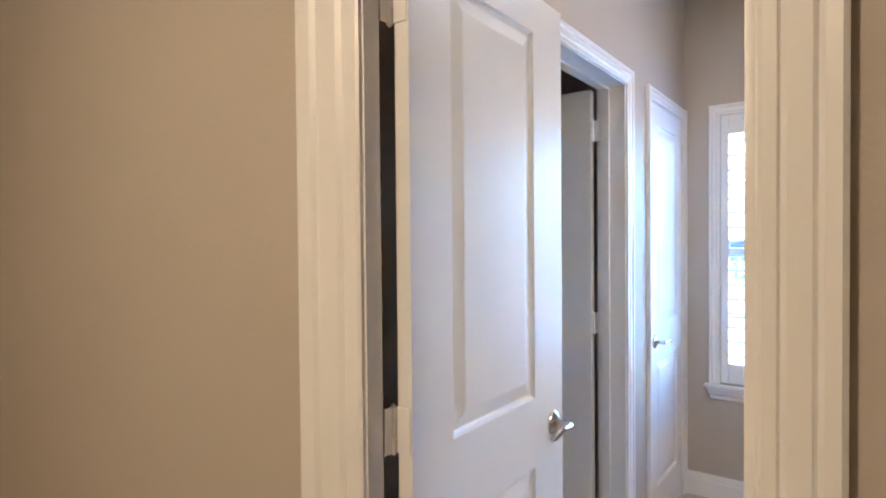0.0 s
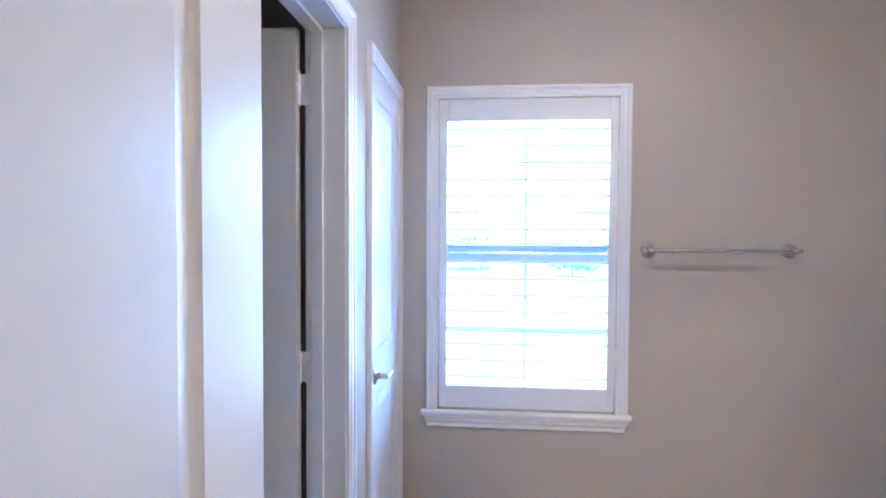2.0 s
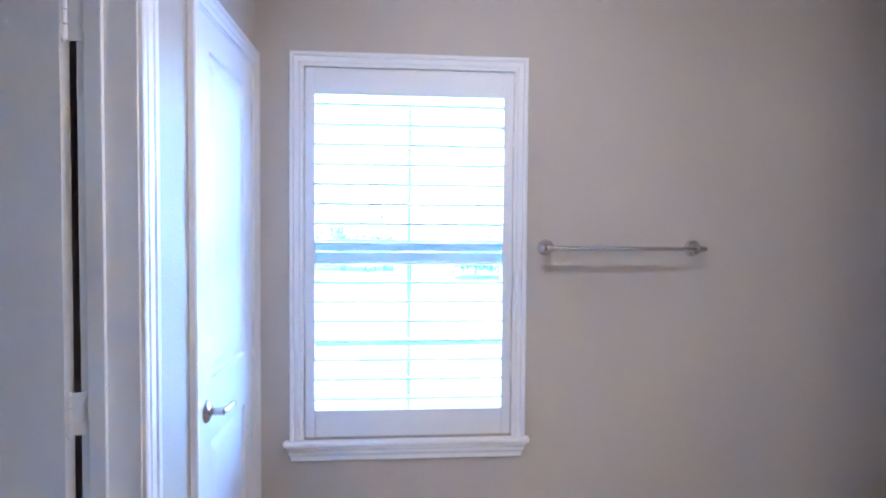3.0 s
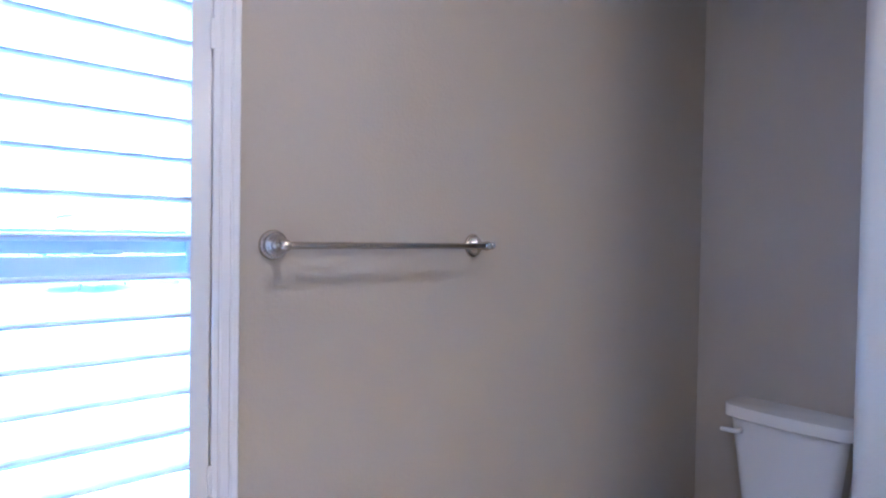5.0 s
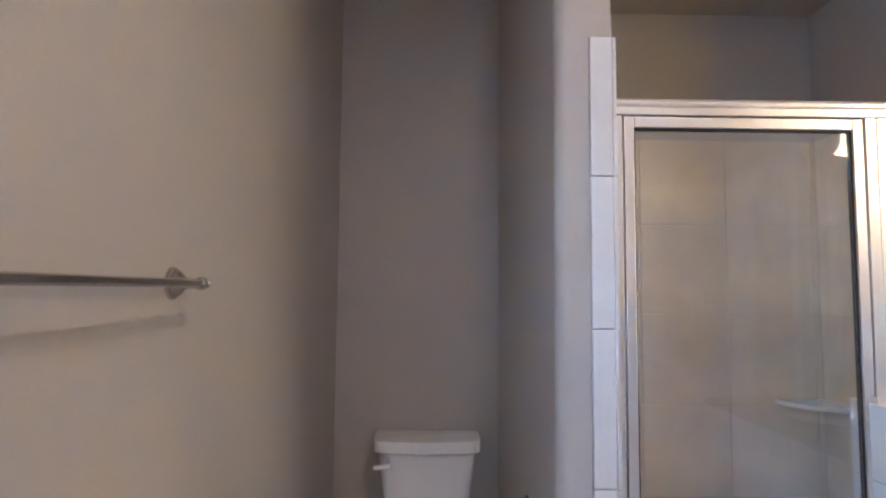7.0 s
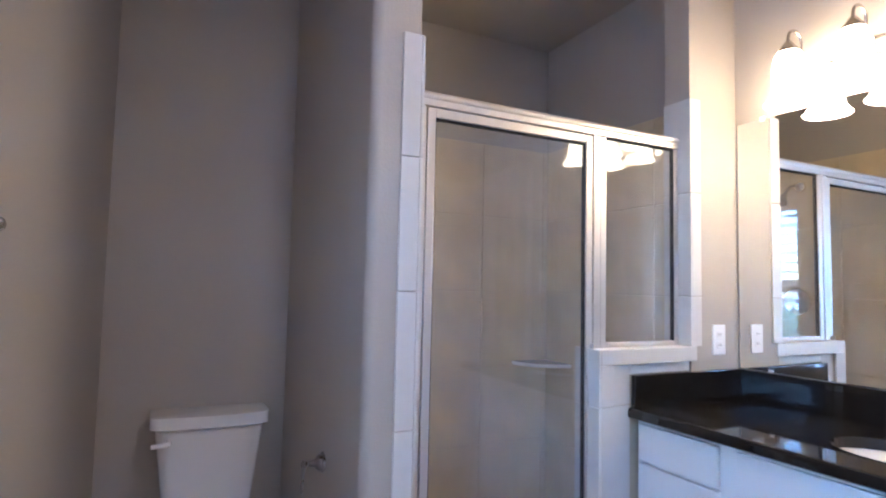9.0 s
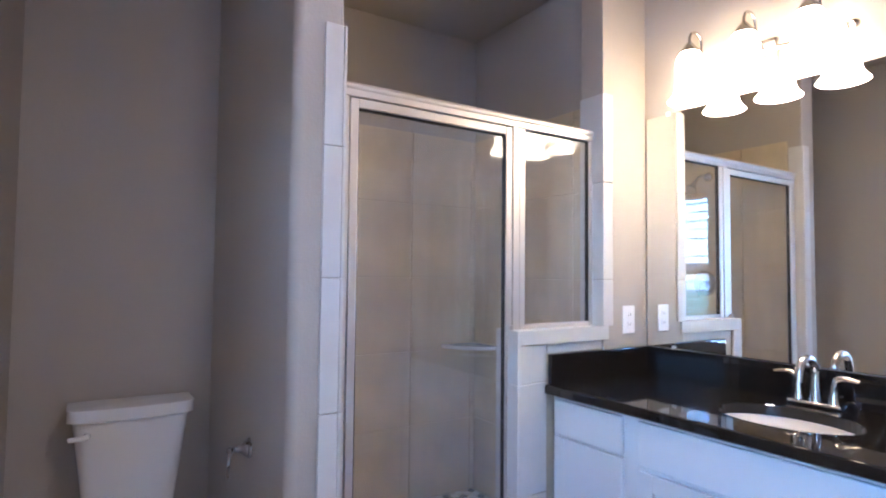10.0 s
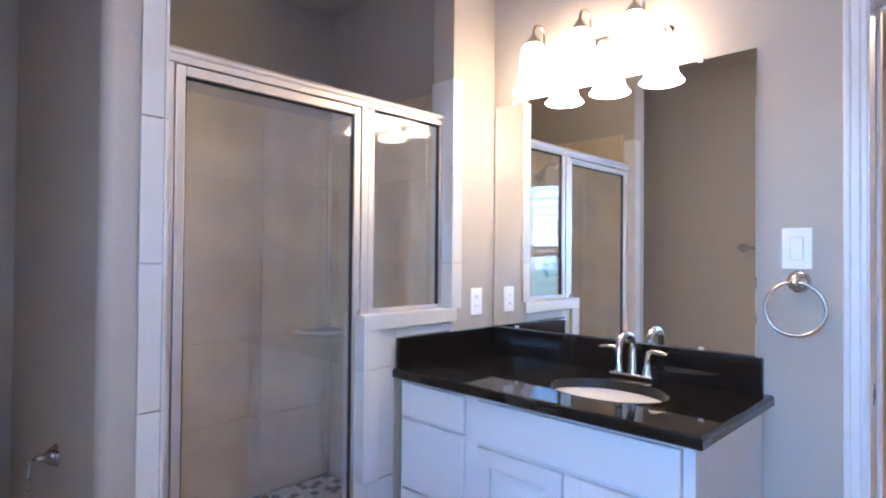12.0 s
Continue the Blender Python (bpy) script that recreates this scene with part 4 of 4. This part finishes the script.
def tree(x, y, h, spread, seed):
    rnd = random.Random(seed)
    t = thing("tree", "leafy green tree standing on the lawn", "tree", (x, y, -0.28), "trees outside")
    bm = bmesh.new()
    tube(bm, [(0, 0, -0.05), (0.05, 0.03, h * 0.2), (0.0, 0.08, h * 0.45), (0.1, 0.05, h * 0.7)], [h * 0.035, h * 0.028, h * 0.02, h * 0.008], 9)
    tips = []
    for k in range(9):
        a, z = k * 2.4 + rnd.random(), h * (0.3 + 0.05 * k)
        tip = Vector((spread * math.cos(a) * rnd.uniform(0.5, 0.9), spread * math.sin(a) * rnd.uniform(0.5, 0.9), z + h * rnd.uniform(0.1, 0.25)))
        tube(bm, [(0, 0.05, z), tip * 0.5 + Vector((0, 0, z * 0.5)), tip], [h * 0.014, h * 0.009, h * 0.004], 6)
        tips.append(tip)
    part("trunk", bm, BARK, t)
    vs, fs = [], []
    for _ in range(2600):
        c = rnd.choice(tips) + Vector((rnd.gauss(0, 1), rnd.gauss(0, 1), rnd.gauss(0, 0.8))) * spread * 0.26
        u = Vector((rnd.gauss(0, 1), rnd.gauss(0, 1), rnd.gauss(0, 1))).normalized()
        w = u.orthogonal().normalized()
        s = rnd.uniform(0.05, 0.11)
        n = len(vs)
        vs += [c + u * s, c + w * s * 0.5, c - u * s, c - w * s * 0.5]
        fs.append((n, n + 1, n + 2, n + 3))
    me = bpy.data.meshes.new("crown")
    me.from_pydata(vs, [], fs)
    me.materials.append(LEAF)
    crown = new("crown", me)
    crown.parent = t
    return t


for k, (x, y, h, s) in enumerate(((-6.0, 23, 1.5, 1.5), (-3.4, 25, 1.6, 1.7), (-0.9, 24, 1.5, 1.4), (3.2, 20, 1.3, 1.0), (6.5, 22, 1.5, 1.5), (10, 24, 1.6, 1.8))):
    tree(x, y, h, s, k)


def house(x, y, w, d):
    """A low neighbouring house across the lawn: walls, windows and a hipped roof."""
    h = thing("house", "low pale stucco house with a grey hipped roof across the lawn", "house", (x, y, -0.3))
    part("wall", boxes(((-w / 2, 0, 0), (w / 2, d, 2.9))), STUCCO, h)
    bm = bmesh.new()
    e = [bm.verts.new(v) for v in ((-w / 2 - 0.4, -0.4, 2.8), (w / 2 + 0.4, -0.4, 2.8), (w / 2 + 0.4, d + 0.4, 2.8), (-w / 2 - 0.4, d + 0.4, 2.8))]
    r = [bm.verts.new(v) for v in ((-w / 2 + d / 2, d / 2, 4.6), (w / 2 - d / 2, d / 2, 4.6))]
    for f in ((e[0], e[1], r[1], r[0]), (e[1], e[2], r[1]), (e[2], e[3], r[0], r[1]), (e[3], e[0], r[0]), tuple(e)):
        bm.faces.new(f)
    part("roof", bm, ROOF, h)
    for wx in (-w * 0.3, 0.0, w * 0.3):
        wd = part("window", boxes(((wx - 0.6, -0.05, 0.9), (wx + 0.6, 0.02, 2.1)), bevel=0.01), VINYL, h, "white framed window")
        part("pane", boxes(((wx - 0.52, -0.06, 0.98), (wx + 0.52, -0.051, 2.02))), DARKGLASS, wd)


house(-9, 44, 16, 9)
house(14, 46, 15, 9)

# ---- pieces: tiles on walls and floor ----
def piece_mesh(name, a, b, bevel, material):
    bm = bmesh.new()
    box(bm, a, b, bevel, 1)
    return mesh_of(name, bm, material, 0)


PIECES = {}


def tile(name, material, size, at, parent, bevel=0.002):
    """One tile of the given size, corner at a place; alike tiles share their mesh."""
    key = (name, material.name, tuple(round(v, 4) for v in size))
    if key not in PIECES:
        PIECES[key] = piece_mesh(name, (0, 0, 0), size, bevel, material)
    ob = new(name, PIECES[key])
    ob.location = at
    ob.parent = parent
    return ob


def spans(a, b, joints, g=0.003):
    """The runs between joints from a to b, less the grout."""
    js = [a] + [j for j in joints if a + 0.01 < j < b - 0.01] + [b]
    return [(p + (g / 2 if i else 0), q - (g / 2 if i < len(js) - 2 else 0)) for i, (p, q) in enumerate(zip(js, js[1:]))]


ZJ = [0.435, 0.845, 1.258, 1.672]
ZTOP = 2.076
tb_back = structure("tiles_back", boxes(((X_BACK + 0.008, Y_SIDE, 0.0), (X_BACK + 0.012, PART_S, ZTOP))), GROUT, "limestone-look square tiles on the shower's back wall", "wall tiles")
for z0, z1 in spans(0.02, ZTOP, ZJ):
    for y0, y1 in spans(Y_SIDE + 0.01, PART_S - 0.012, [0.107 + 0.405 * k for k in range(4)]):
        tile("tile", TILE, (0.009, y1 - y0, z1 - z0), (X_BACK - 0.001, y0, z0), tb_back)
ts = structure("tiles_side", boxes(((2.150, Y_SIDE - 0.003, 0.0), (X_BACK, Y_SIDE, ZTOP))), GROUT, "limestone-look square tiles on the shower's side wall", "wall tiles")
for z0, z1 in spans(0.02, ZTOP, ZJ):
    for x0, x1 in spans(2.152, X_BACK - 0.002, [2.39, 2.795]):
        tile("tile", TILE, (x1 - x0, 0.009, z1 - z0), (x0, Y_SIDE - 0.001, z0), ts)
tn = structure("tiles_partition", boxes(((2.115, PART_S - 0.003, 0.0), (X_BACK, PART_S + 0.001, ZTOP))), GROUT, "limestone-look square tiles on the partition inside the shower", "wall tiles")
for z0, z1 in spans(0.02, ZTOP, ZJ):
    for x0, x1 in spans(2.12, X_BACK - 0.002, [2.39, 2.795]):
        tile("tile", TILE, (x1 - x0, 0.009, z1 - z0), (x0, PART_S - 0.011, z0), tn)
# pale trim round the shower's opening
tt = structure("tile_trim", boxes(((2.036, PART_S - 0.002, 0.0), (2.112, PART_S + 0.002, 2.03))), PALEGROUT, "pale stone-look trim tiles round the shower opening", "tile trim")
for z0, z1 in spans(0.0, 2.035, [0.455, 0.862, 1.262, 1.660]):
    tile("tile", TRIMTILE, (0.010, 0.058, z1 - z0), (2.032, PART_S + 0.003, z0), tt, 0.0014)
    tile("tile", TRIMTILE, (0.080, 0.010, z1 - z0), (2.032, PART_S - 0.0085, z0), tt, 0.0014)
for z0, z1 in spans(1.074, 2.030, [1.262, 1.660]):
    tile("tile", TRIMTILE, (0.010, 0.050, z1 - z0), (2.019, 0.221, z0), tt, 0.0014)
    tile("tile", TRIMTILE, (0.129, 0.009, z1 - z0), (2.019, 0.2705, z0), tt, 0.0014)
for z0, z1 in spans(0.0, 1.017, [0.47, 0.876]):
    tile("tile", TRIMTILE, (0.011, 0.058, z1 - z0), (2.019, 0.660, z0), tt, 0.0014)
for z0, z1 in spans(0.0, 1.017, [0.47, 0.876]):
    tile("tile", TRIMTILE, (0.009, 0.086, z1 - z0), (2.034, 0.574, z0), tt, 0.002)
for z0, z1 in spans(0.0, 1.0725, [0.47, 0.876]):
    tile("tile", TRIMTILE, (0.127, 0.010, z1 - z0), (2.019, 0.7185, z0), tt, 0.0014)
tile("tile", TRIMTILE, (0.009, 0.300, 0.036), (2.034, 0.2735, 0.981), tt, 0.002)
tile("tile", TRIMTILE, (0.011, 0.470, 0.054), (2.019, 0.248, 1.0185), tt, 0.0014)
tile("tile", TRIMTILE, (0.1155, 0.438, 0.012), (2.0305, 0.280, 1.0605), tt, 0.0014)
# bathroom floor tiles
fl = structure("floor_tiles", boxes(((X_WEST, 0.001, -0.0065), (X_WEST + 0.3, 0.3, -0.006))), GROUT, "beige square ceramic floor tiles with grout joints", "floor tiles")
for x0, x1 in spans(X_WEST, X_END, [0.17 + 0.335 * k for k in range(10)]):
    for y0, y1 in spans(-0.1, Y_NORTH, [0.13 + 0.335 * k for k in range(8)]):
        if x0 > 2.04 and y0 < 1.4:
            continue
        tile("tile", FLOORT, (x1 - x0, y1 - y0, 0.009), (x0, y0, -0.009), fl)

# shower floor: small hexagonal stones, one in two dark
sf = structure("shower_floor", boxes(((2.142, Y_SIDE - 0.003, -0.006), (X_BACK + 0.008, PART_S, 0.012))), GROUT, "mosaic of pale and dark hexagonal stones on the shower floor", "shower floor")


def hexes(material, pick):
    bm = bmesh.new()
    r, step = 0.023, 0.0505
    for j in range(31):
        for i in range(22):
            if pick(i, j):
                x, y = 2.170 + i * step + (j % 2) * step / 2, 0.105 + j * step * 0.866
                if x > X_BACK - 0.02 or y > PART_S - 0.035:
                    continue
                lo = [bm.verts.new((x + r * math.sin(k * math.pi / 3 + 0.0), y + r * math.cos(k * math.pi / 3), 0.012)) for k in range(6)]
                hi = [bm.verts.new((x + r * 0.9 * math.sin(k * math.pi / 3), y + r * 0.9 * math.cos(k * math.pi / 3), 0.016)) for k in range(6)]
                for k in range(6):
                    bm.faces.new((lo[k], lo[(k + 1) % 6], hi[(k + 1) % 6], hi[k]))
                bm.faces.new(hi)
    return bm


dark_at = lambda i, j: (i + 2 * (j // 2)) % 3 == 0 and j % 2 == 0 or (i * 7 + j * 3) % 5 == 0
for material, pick in ((PEBBLE_D, dark_at), (PEBBLE_L, lambda i, j: not dark_at(i, j))):
    ob = part("mosaic", hexes(material, pick), material, sf, smooth=0)
    tagged(ob, kind="stuff")
drain = thing("shower_drain", "round brushed nickel shower drain in the mosaic floor", "drain", (2.66, 0.75, 0.0165))
part("grate", lathe(bmesh.new(), [(0.052, 0), (0.052, 0.003), (0.046, 0.004), (0.001, 0.003)], None, 32), NICKEL, drain)
